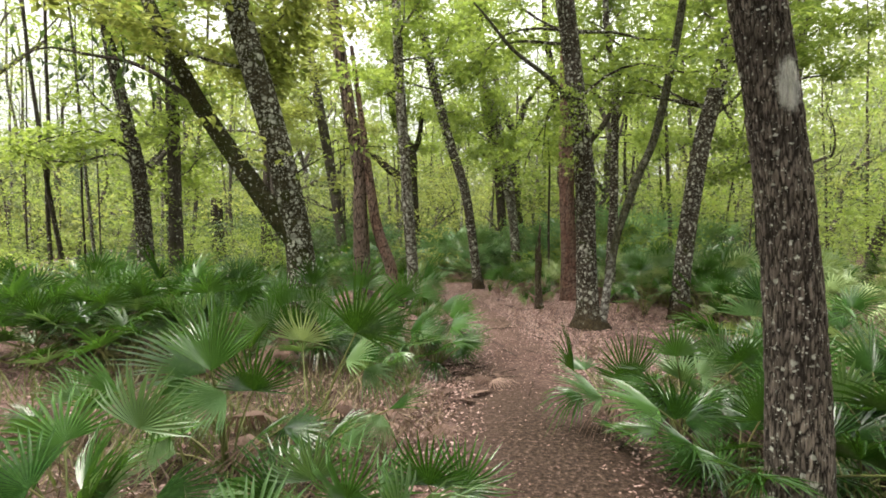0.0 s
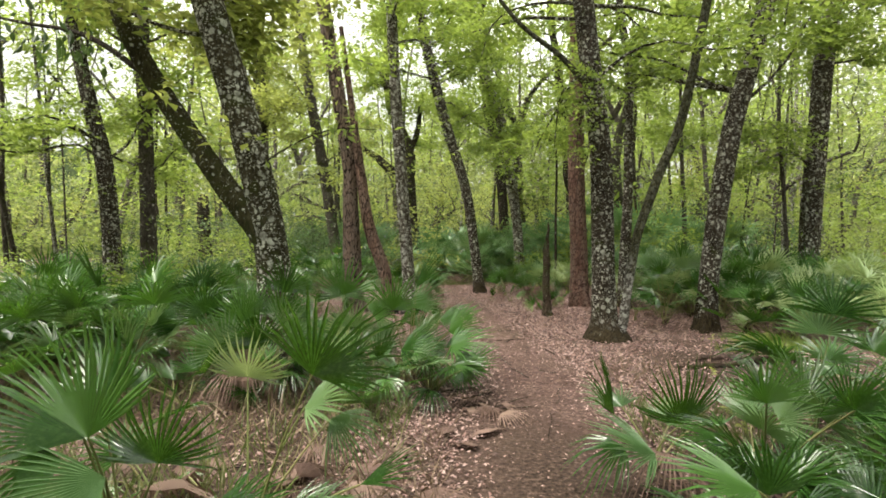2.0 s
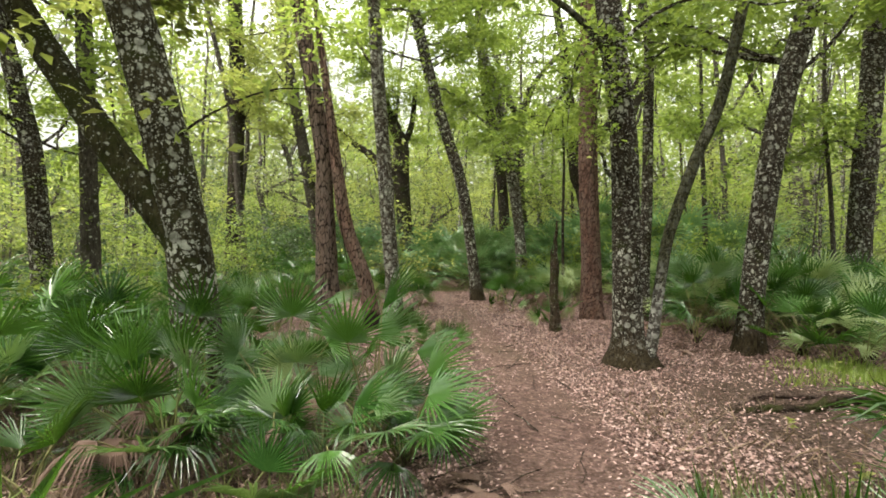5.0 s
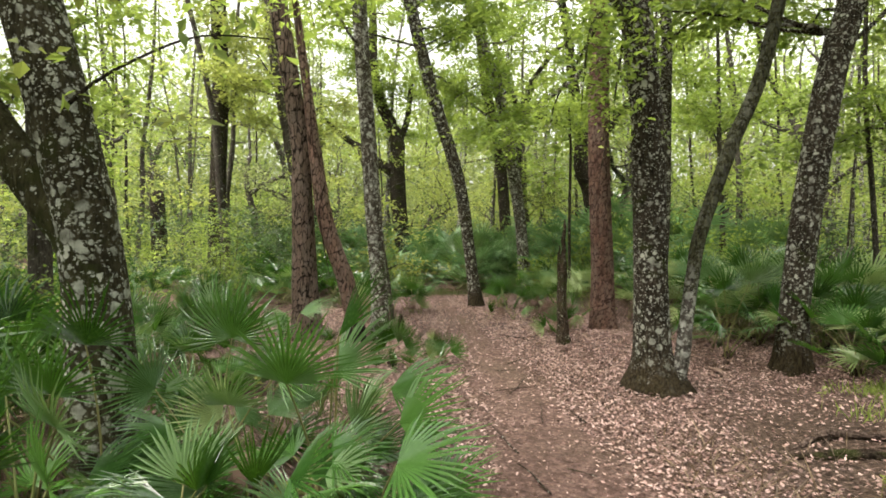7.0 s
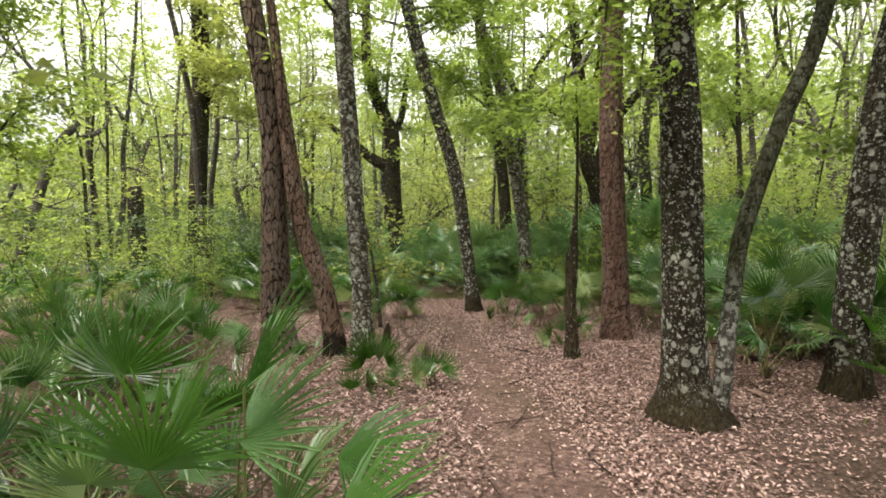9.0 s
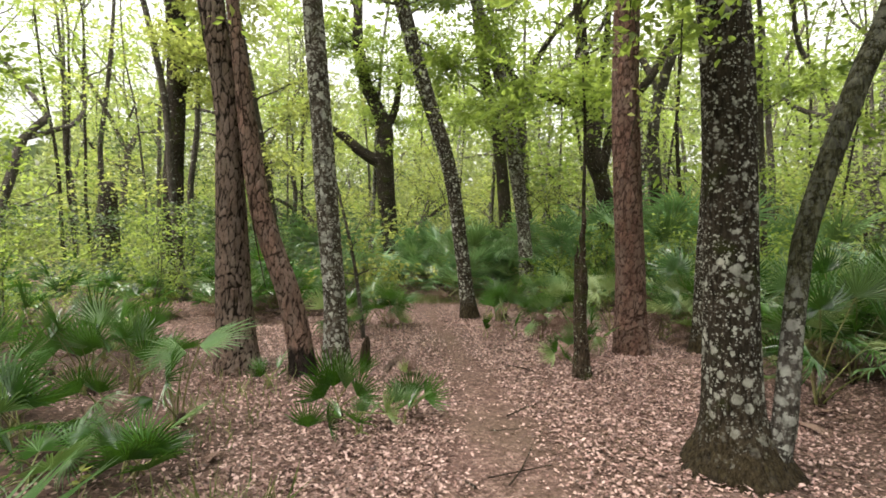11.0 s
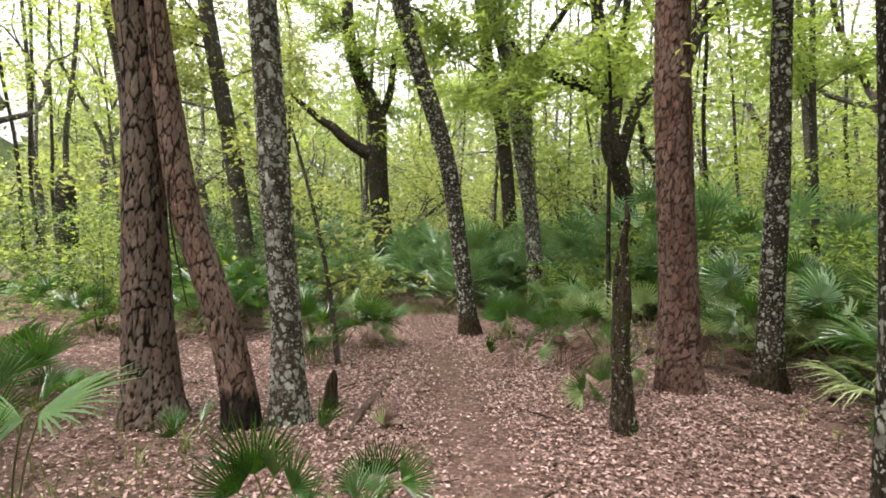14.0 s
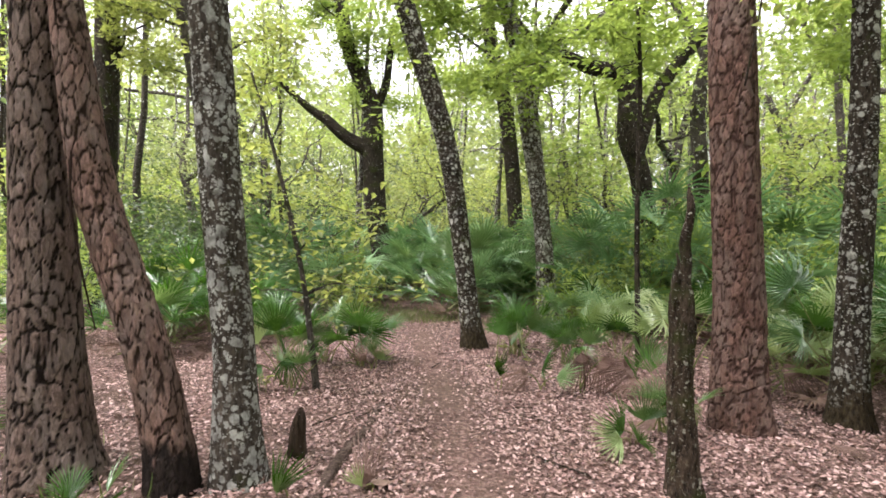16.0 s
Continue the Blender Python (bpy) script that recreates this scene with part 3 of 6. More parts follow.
T = tree
# Crown stays above the view; thickened to shade the start of the path.
T("oak_tree", "oak with furrowed bark and one pale patch beside the path", [[(1.91, 2.8, 0, .172), (1.91, 2.8, .32, .157), (1.88, 2.8, 1.07, .14), (1.83, 2.8, 1.67, .133), (1.77, 2.8, 2.12, .133), (1.64, 2.8, 2.87, .132), (1.52, 2.85, 3.46, .127)]], M_OAK_FURROW, seed=1, sides=168, step=0.012, flare=0.3, low=5, branches=22, twigs=16, reach=3.2, plates=0.009, sharp=2.4, grain=(62, 10))
T("oak_tree", "forked oak spotted with white lichen rising out of the palmettos", [[(-1.86, 7.2, 0, .25), (-1.94, 7.2, 1.33, .195), (-2.11, 7.2, 2.29, .18), (-2.33, 7.2, 3.14, .178), (-2.72, 7.2, 4.5, .17), (-3.0, 7.2, 5.78, .16)],
  [(-2.0, 7.2, 1.55, .15), (-2.19, 7.2, 1.82, .142), (-2.45, 7.2, 2.18, .136), (-2.84, 7.2, 2.74, .119), (-3.24, 7.2, 3.31, .113), (-3.58, 7.25, 3.88, .102), (-4.2, 7.4, 5.1, .08), (-4.7, 7.6, 6.4, .05)],
  # Next three limbs are an added, unseen canopy that shades the floor.
  [(-2.85, 7.2, 5.1, .09), (-1.9, 7.1, 5.9, .07), (-.8, 7.0, 6.4, .05), (.5, 7.0, 6.8, .025)], [(-1.9, 7.1, 5.9, .05), (-.6, 6.7, 6.5, .04), (.6, 6.2, 6.9, .03), (1.6, 5.9, 7.2, .015)], [(-1.9, 7.1, 5.9, .05), (-.6, 7.5, 6.6, .04), (.5, 7.8, 7.1, .03), (1.4, 7.9, 7.4, .015)]], M_OAK_GREEN, seed=2, sides=36, step=0.06, low=3.4, branches=18, twigs=8, limb_mat=M_MOSSY, near_sprays=20, leaf_mat=M_LEAF_YELLOW, leaf=0.135)
T("pine_tree", "pine with thick plated grey-brown bark on the leaf litter", [[(-1.8, 12.05, 0, .27), (-1.82, 12.05, .32, .232), (-1.83, 12.05, .6, .212), (-1.85, 12.05, .96, .195), (-1.89, 12.05, 2.4, .152), (-1.91, 12.05, 3.11, .143), (-2.22, 12.05, 5.1, .14), (-2.48, 12.05, 6.8, .135)]], M_PINE, seed=3, sides=96, step=0.018, flare=0.25, plates=0.012, sharp=6.5, grain=(18, 6), low=7, branches=5, height=11)
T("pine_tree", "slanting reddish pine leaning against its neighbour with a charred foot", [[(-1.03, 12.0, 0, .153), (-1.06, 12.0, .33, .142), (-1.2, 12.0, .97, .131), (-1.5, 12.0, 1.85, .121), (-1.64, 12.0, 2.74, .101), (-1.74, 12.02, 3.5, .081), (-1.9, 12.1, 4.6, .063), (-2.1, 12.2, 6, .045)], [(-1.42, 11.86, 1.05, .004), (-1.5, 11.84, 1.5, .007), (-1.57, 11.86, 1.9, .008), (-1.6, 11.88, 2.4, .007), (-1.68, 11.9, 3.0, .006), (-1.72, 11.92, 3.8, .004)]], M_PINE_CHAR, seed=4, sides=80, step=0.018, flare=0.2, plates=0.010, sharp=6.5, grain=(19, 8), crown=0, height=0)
T("oak_tree", "straight oak mottled with pale grey lichen beside the path", [[(-.67, 12.15, 0, .179), (-.69, 12.15, .57, .139), (-.7, 12.15, .94, .131), (-.79, 12.15, 2.05, .129), (-.86, 12.15, 3.16, .122), (-.96, 12.15, 4.58, .117), (-1.04, 12.15, 6.23, .111)]], M_OAK_PALE, seed=5, sides=32, step=0.07, flare=0.3, low=4.5, branches=8, near_sprays=16)
T("oak_tree", "leaning oak with white lichen at the edge of the path", [[(1.13, 16.4, 0, .202), (1.05, 16.4, .45, .154), (.94, 16.4, 1.36, .139), (.69, 16.4, 3.0, .145), (.1, 16.4, 4.95, .150), (-.42, 16.4, 7.0, .145), (-.8, 16.4, 9.1, .132)]], M_OAK, seed=6, sides=24, low=4.5, branches=20, twigs=10, near_sprays=40, height=14, flare=0.3)
T("oak_tree", "slender lichened oak forking above the palms", [[(2.67, 18.8, 0, .206), (2.53, 18.8, 1.84, .159), (2.32, 18.8, 3.46, .181), (2.18, 18.8, 4.43, .172), (1.78, 18.8, 6.16, .142), (1.0, 18.8, 8.33, .125)], [(2.29, 18.8, 4.43, .141), (2.64, 18.8, 5.08, .097), (3.45, 18.8, 5.73, .076), (4.05, 18.8, 6.16, .065), (4.6, 18.6, 7.2, .04)]], M_OAK_PALE, seed=7, low=4.5, height=13, sides=18, twigs=12, near_sprays=40)
T("oak_tree", "dark oak behind the palm thicket", [[(2.69, 23, 0, .23), (2.54, 23, 2.7, .199), (2.31, 23, 5.0, .195), (1.85, 23, 7.14, .18), (1.56, 23, 10.4, .15)]], M_DARK, seed=8, low=5, sides=14, twigs=12, near_sprays=40)
T("live_oak", "dark crooked oak with a bare side limb behind the palms", [[(-1.0, 24.6, 0, .36), (-1.34, 24.6, 1.97, .306), (-1.51, 24.6, 4.19, .32), (-1.51, 24.6, 5.55, .27), (-2.11, 24.6, 6.91, .22), (-2.36, 24.6, 7.93, .2), (-2.45, 24.6, 8.78, .185)],
  [(-1.5, 24.6, 4.2, .24), (-2.36, 24.6, 4.7, .187), (-2.96, 24.6, 5.21, .153), (-3.38, 24.6, 5.46, .119), (-4.3, 24.4, 6.3, .07)], [(-1.5, 24.6, 5.3, .15), (-1.1, 24.6, 6.3, .12), (-.9, 24.6, 8.0, .08)]], M_DARK, seed=9, low=5, sides=16, height=12, twigs=12, near_sprays=40)
T("dead_snag", "broken rotten trunk mottled with lichen at the path's edge", [[(2.2, 12.0, 0, .125), (2.18, 12.0, .12, .09), (2.185, 12.0, .3, .08), (2.17, 12.0, .55, .073), (2.165, 12.0, .8, .074), (2.18, 12.0, 1.0, .074), (2.17, 12.0, 1.15, .076), (2.165, 12.0, 1.28, .066), (2.16, 12.0, 1.36, .03)], [(2.18, 12.0, 1.2, .05), (2.185, 12.0, 1.34, .044), (2.19, 12.0, 1.42, .034), (2.185, 12.0, 1.58, .036), (2.195, 12.0, 1.72, .028), (2.2, 12.0, 1.86, .022), (2.2, 12.0, 1.93, .006)], [(2.12, 11.97, 1.22, .03), (2.11, 11.97, 1.4, .018), (2.115, 11.97, 1.52, .005)]], M_SNAG, seed=10, crown=0, height=0, sides=48, step=0.02, flare=0.3, rough=0.12, plates=0.012, grain=(26, 7), sharp=4)
T("pine_tree", "tall straight pine with reddish plated bark", [[(3.17, 13.1, 0, .252), (3.14, 13.1, .3, .222), (3.13, 13.1, .6, .207), (3.12, 13.1, 1.23, .193), (3.07, 13.1, 2.41, .183), (3.05, 13.1, 3.59, .172), (3.06, 13.1, 5.41, .165), (3.02, 13.1, 7.5, .155)]], M_PINE_RED, seed=11, sides=96, step=0.018, flare=0.2, plates=0.011, sharp=6.5, grain=(18, 9), low=8, branches=8, height=11)
T("oak_tree", "slim lichened oak with a dark foot among palmettos", [[(4.21, 13.3, 0, .185), (4.22, 13.3, .33, .146), (4.24, 13.3, 1.22, .128), (4.29, 13.3, 2.45, .108), (4.3, 13.3, 3.68, .1), (4.3, 13.3, 5.5, .095)]], M_OAK, seed=12, low=4.2, sides=24, height=11, branches=12, leaf_mat=M_LEAF_MID, twigs=7)
T("oak_tree", "leaning lichened oak standing in palmettos", [[(4.63, 10.3, 0, .203), (4.65, 10.3, .64, .167), (4.72, 10.3, 1.4, .164), (4.86, 10.3, 2.45, .162), (5.07, 10.3, 3.64, .160), (5.28, 10.3, 4.4, .155), (5.66, 10.3, 5.88, .151)]], M_OAK, seed=13, near_sprays=16, low=3.6, sides=28, step=0.08, twigs=8, branches=16, leaf_mat=M_LEAF_MID)
T("oak_tree", "large lichen-spotted oak with flared roots and second stem", [[(2.69, 9.66, 0, .382), (2.68, 9.66, .12, .282), (2.66, 9.66, .28, .221), (2.65, 9.66, .5, .195), (2.61, 9.66, 1.75, .176), (2.56, 9.66, 3.06, .173), (2.34, 9.66, 4.9, .167), (2.17, 9.66, 6.1, .159)],
  [(2.83, 9.5, .02, .10), (2.91, 9.5, .3, .082), (2.99, 9.56, .71, .072), (3.12, 9.68, 1.22, .07), (3.24, 9.75, 1.72, .072), (3.58, 9.8, 2.68, .074), (3.97, 9.8, 3.69, .072), (4.4, 9.8, 5.95, .068), (4.6, 9.8, 7.2, .045)],
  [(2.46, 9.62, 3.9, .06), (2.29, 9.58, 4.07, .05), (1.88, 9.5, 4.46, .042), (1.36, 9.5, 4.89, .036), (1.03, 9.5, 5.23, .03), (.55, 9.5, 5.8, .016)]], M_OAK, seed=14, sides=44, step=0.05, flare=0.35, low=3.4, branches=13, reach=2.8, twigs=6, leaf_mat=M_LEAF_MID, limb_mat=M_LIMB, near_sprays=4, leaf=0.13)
T("oak_tree", "slim oak leaning over the undergrowth", [[(-6.42, 11.5, 0, .21), (-6.46, 11.5, 1.0, .175), (-6.59, 11.5, 2.85, .155), (-6.85, 11.5, 4.08, .14), (-7.16, 11.5, 5.52, .123)]], M_OAK, seed=15)
T("oak_tree", "slim straight oak in the undergrowth", [[(-6.23, 12.4, 0, .18), (-6.28, 12.4, 1.84, .154), (-6.31, 12.4, 4.05, .145), (-6.36, 12.4, 6.25, .135)]], M_FAR, seed=16)
T("oak_tree", "straight dark trunk behind the palmettos", [[(-6.65, 19.9, 0, .27), (-6.56, 19.9, 2.84, .24), (-6.44, 19.9, 6.29, .23), (-6.51, 19.9, 8.88, .22)]], M_DARK, seed=17, low=5, leaf_mat=M_LEAF_YELLOW)
T("tree_stump", "tall dark broken trunk among the palms", [[(-8.87, 21, 0, .28), (-8.89, 21, .78, .24), (-8.95, 21, 1.91, .232), (-8.99, 21, 3.0, .215), (-9.0, 21, 3.2, .15)]], M_DARK, seed=18, crown=0, height=0, flare=0.3)
T("oak_tree", "lichened oak behind the palmettos", [[(8.09, 12.7, 0, .235), (8.11, 12.7, 1.88, .203), (8.27, 12.7, 4.42, .2), (8.43, 12.7, 6.33, .195), (8.62, 12.7, 6.97, .19)]], M_OAK, seed=19, twigs=10, branches=18, leaf_mat=M_LEAF_MID)
T("oak_tree", "oak trunk in the thicket with twiggy growth", [[(-3.42, 19, 0, .2), (-3.66, 19, 1.62, .18), (-3.96, 19, 3.66, .178), (-4.38, 19, 6.04, .17)]], M_FAR, seed=20, leaf_mat=M_LEAF_YELLOW)
T("live_oak", "old crooked oak with a mossy arching limb", [[(5.1, 19.8, 0, .26), (4.92, 19.8, 1.86, .22), (4.74, 19.8, 3.05, .214), (4.5, 19.8, 3.76, .22), (4.46, 19.8, 4.83, .19), (4.2, 19.8, 6.6, .15)],
  [(4.47, 19.8, 4.7, .185), (4.26, 19.8, 5.05, .178), (3.61, 19.8, 5.21, .155), (2.9, 19.8, 5.61, .119), (2.5, 19.8, 5.8, .071), (1.9, 19.8, 6.5, .03)],
  [(4.7, 19.8, 3.4, .15), (4.86, 19.8, 4.0, .14), (5.09, 19.8, 4.65, .143), (5.51, 19.8, 5.25, .131), (6.05, 19.8, 5.9, .107), (6.7, 19.8, 7.2, .07)],
  [(4.6, 19.8, 4.2, .12), (4.7, 19.8, 5.43, .119), (4.8, 19.8, 6.62, .095), (4.9, 19.8, 8.2, .06)]], M_DARK, seed=21, low=6.0, height=11, leaf_mat=M_LEAF, twigs=4, branches=12)
T("sapling", "thin bare pole of a sapling", [[(3.07, 15.2, 0, .037), (3.04, 15.2, 1.75, .034), (3.06, 15.2, 3.49, .028), (3.02, 15.2, 4.4, .02)]], M_DARK, seed=22, sides=8, flare=0, height=0, low=3.2, branches=5, reach=0.9, twigs=4)
T("sapling", "thin curved sapling with bright green leaves", [[(-.68, 14.3, 0, .042), (-.73, 14.3, .41, .036), (-.84, 14.3, 1.25, .027), (-1.08, 14.3, 2.33, .021), (-1.38, 14.3, 3.4, .012)]], M_FAR, seed=23, sides=8, flare=0.2, height=0, low=0.9, branches=11, reach=0.85, twigs=2, per=12, leaf=0.105, near_sprays=0, leaf_mat=M_LEAF_YELLOW)


# Two oaks out of view, added to shade the start of the path.
T("oak_tree", "unseen oak added behind the start to shade the path", [[(-6.0, -.6, 0, .2), (-5.9, -.6, 2, .17), (-5.7, -.5, 4.5, .15), (-5.5, -.4, 6.5, .13)]], M_OAK, seed=24, low=5.2, branches=12, reach=3.4, twigs=7, per=18, leaf=0.13, height=10)
T("oak_tree", "second unseen oak added behind the start to shade the path", [[(-3.4, -3, 0, .2), (-3.3, -3, 2, .17), (-3.2, -2.9, 4.5, .15), (-3.1, -2.8, 6.5, .13)]], M_OAK, seed=25, low=5.0, branches=10, reach=3.4, twigs=7, per=18, leaf=0.13, height=10)


T("young_oak", "young oak with fresh bright green sprays", [[(7.4, 17.2, 0, .075), (7.35, 17.1, 2, .065), (7.2, 17, 4, .055), (7.1, 16.9, 6, .04)]], M_FAR, seed=26, sides=10, low=3.6, branches=12, reach=1.9, twigs=9, height=8, flare=0.2)


# ---- palmettos ----
def blade_mesh(name, n, spread, R, web, droop, seed, mats, cup=0.18, split=0.0):
    """A fan blade: n pleated segments round a hub, webbed near it and free towards their points. +Y is its middle."""
    r = np.random.default_rng(seed)
    da = radians(spread) / n
    fold = 0.5 * web * R * da
    verts, faces = [(0, 0, 0)], []

    def at(a, rad, h):
        return (math.sin(a) * rad, math.cos(a) * rad, cup * rad * (1 - abs(a) / 4) - droop * rad * rad / R * 0.7 + h)

    for i in range(n + 1):
        a = -radians(spread) / 2 + i * da
        verts.append(at(a, web * R * (1 - 0.12 * (2 * i / n - 1) ** 2), 0.5 * fold))
    for i in range(n):
        a = -radians(spread) / 2 + (i + 0.5) * da
        ln = R * (1 - 0.22 * abs(2 * i / n - 1) ** 2.5) * r.uniform(0.84, 1.05)
        tw, sag, lift = r.normal(0, 0.028), droop * r.uniform(0.5, 1.8), r.normal(0, split)
        b = len(verts)
        verts.append(at(a, web * R * 0.97, -0.5 * fold))
        for rad, wd in ((0.68, 0.86), (1.0, 0.0)):
            rr = rad * ln
            drop = -sag * max(0, rr - web * R) ** 2 / R * 1.6 + lift * max(0, rr - web * R)
            aa = a + tw * (rad - 0.3) * 2
            w = web * R * math.tan(da / 2) * wd
            p = at(aa, rr, drop)
            if wd:
                verts.append((p[0] - w * math.cos(aa), p[1] + w * math.sin(aa), p[2] + 0.7 * fold))
                verts.append(p)
                verts.append((p[0] + w * math.cos(aa), p[1] - w * math.sin(aa), p[2] + 0.7 * fold))
            else:
                verts.append(p)
        l, q = i + 1, i + 2
        faces += [(0, b, l), (0, q, b), (l, b, b + 2), (l, b + 2, b + 1), (b, q, b + 3), (b, b + 3, b + 2), (b + 1, b + 2, b + 4), (b + 2, b + 3, b + 4)]
    return quick_mesh(name, verts, faces, mats)


def petiole_mesh():
    v, f, top, _ = tube([(0, 0, 0, .011), (0, .33, .03, .0075), (0, .66, .03, .006), (0, 1, 0, .005)], (0, 0, 0), sides=5, step=0.3, rough=0.02)
    return quick_mesh("petiole", v, f, [M_PETIOLE], True)


PETIOLE = petiole_mesh()
BLADES = {}
for tone, mat in (("green", M_FROND), ("pale", M_FROND_PALE), ("palm", M_PALM), ("light", M_FROND_LIGHT), ("dead", M_FROND_DEAD)):
    BLADES[tone] = [blade_mesh("frond_blade", n, sp, 1.0, web, dr, 40 + k, [mat], cup, sl) for k, (n, sp, web, dr, cup, sl) in enumerate(
        [(23, 205, .32, .16, .26, .08), (21, 180, .34, .1, .34, .07), (25, 235, .29, .24, .2, .11), (20, 160, .35, .14, .38, .08), (24, 215, .28, .36, .18, .14), (18, 150, .26, .06, .42, .1), (19, 170, .24, .12, .36, .12), (17, 130, .28, .05, .46, .09), (15, 64, .34, .06, .5, .07), (22, 128, .33, .1, .32, .09), (25, 178, .31, .12, .26, .1), (27, 215, .30, .22, .2, .12), (21, 125, .30, .45, .2, .15)]
        if tone != "palm" else [(24, 250, .40, .3, .15, .12), (24, 230, .42, .4, .2, .15), (26, 265, .38, .5, .1, .18)])]
    if tone == "dead":
        BLADES[tone] = [blade_mesh("frond_blade", 20, 150, 1.0, .3, .9, 71, [mat], 0.1, .3), blade_mesh("frond_blade", 18, 110, 1.0, .3, 1.1, 72, [mat], 0.05, .3)]


def whole_frond(name, n, spread, web, droop, seed, mats, cup, split, stalk):
    """Blade and stalk in one mesh; the stalk runs down -Y from the hub."""
    me = blade_mesh(name, n, spread, 1.0, web, droop, seed, mats, cup, split)
    bm = bmesh.new()
    bm.from_mesh(me)
    bm.verts.ensure_lookup_table()
    hub = bm.verts[0]
    ring = [bm.verts.new((0.028 * math.cos(q), -stalk, 0.028 * math.sin(q) - 0.05)) for q in (0, 2.1, 4.2)]
    for q in range(3):
        bm.faces.new((hub, ring[q], ring[(q + 1) % 3])).material_index = 1
    bm.to_mesh(me)
    bm.free()
    return me


WHOLE = {tone: [whole_frond("frond", 19, sp, web, dr, 140 + k, [mat, M_PETIOLE], cup, sl, 1.9) for k, (sp, web, dr, cup, sl) in enumerate([(200, .30, .14, .25, .13), (225, .27, .26, .18, .17), (165, .28, .1, .38, .15)])]
         for tone, mat in (("green", M_FROND), ("pale", M_FROND_PALE), ("palm", M_PALM), ("light", M_FROND_LIGHT), ("dead", M_FROND_DEAD))}


def frond(parent, base, hub, out, face, size, tone="green", k=0, whole=False, spiky=False, variant=None):
    """One fan leaf: a stalk from base to hub, and a blade that grows along out and faces face (both in the plant's own axes)."""
    base, hub = Vector(base), Vector(hub)
    y = Vector(out).normalized()
    x = y.cross(Vector(face)).normalized()
    z = x.cross(y)
    blades = BLADES[tone]
    m = Matrix(((x.x, y.x, z.x, hub.x), (x.y, y.y, z.y, hub.y), (x.z, y.z, z.z, hub.z), (0, 0, 0, 1))) @ Matrix.Scale(size, 4)
    if whole:
        return part("frond", WHOLE[tone][k % 3], parent, m=m)
    if variant is not None and variant < len(blades):
        mesh = blades[variant]
    else:
        mesh = blades[5 + k % 3 if spiky else k % min(5, len(blades))]
    ob = part("frond", mesh, parent, m=m)
    d = hub - base
    s = d.to_track_quat("Y", "Z").to_matrix().to_4x4()
    stalk = Matrix.Translation(base) @ s @ Matrix.Diagonal((1, d.length, 1, 1))
    part("petiole", PETIOLE, ob, m=m.inverted() @ stalk)
    return ob


def caudex(ob, seed):
    """The short creeping stem, shaggy with old leaf bases."""
    rows = [(0, 0, -.05, .07), (.01, .01, .03, .065), (.03, .0, .08, .05), (.05, -.01, .12, .02)]
    part("trunk", stem_mesh("trunk", rows, M_ROT, (0, 0, 0), sides=12, step=0.04, rough=0.25, seed=seed), ob, "short brown shaggy stem")


def palmetto(at, n=9, h=0.75, size=0.42, seed=0, tone="green", label="saw palmetto with spread green fan leaves", name="saw_palmetto", pale=0.15, dead=0.12, low=0.25, lean=(0, 0), whole=False, spiky=False, pale_tone="pale"):
    r = np.random.default_rng(seed + 500)
    ob = thing(name, (at[0], at[1], gz(*at) - 0.02), label, "palmetto" if name == "saw_palmetto" else "palm", "palmettos of the undergrowth" if name == "saw_palmetto" else "fan palms of the thicket")
    if not whole and h > .6:
        caudex(ob, seed)
    for k in range(n):
        az = k * 2.399 + r.normal(0, 0.35)
        el = r.uniform(low, 1.35)
        ln = h * r.uniform(0.75, 1.15)
        d = Vector((math.cos(az) * math.cos(el) + lean[0], math.sin(az) * math.cos(el) + lean[1], math.sin(el))).normalized()
        t = tone
        u = r.random()
        if u < dead:
            t, el = "dead", 0.1
            d = Vector((math.cos(az), math.sin(az), 0.08)).normalized()
            ln *= 0.6
        elif u < dead + pale:
            t = pale_tone
        out = (d + Vector((math.cos(az) * 0.3, math.sin(az) * 0.3, r.uniform(-0.25, 0.1)))).normalized()
        face = Vector((-math.cos(az) * math.sin(el) + r.normal(0, 0.3), -math.sin(az) * math.sin(el) + r.normal(0, 0.3), math.cos(el) + 0.15))
        frond(ob, (r.normal(0, 0.04), r.normal(0, 0.04), 0.02), d * ln, out, face, size * r.uniform(0.8, 1.15), t, int(r.integers(0, 50)), whole, spiky and t in ("green", "pale"))
    return ob


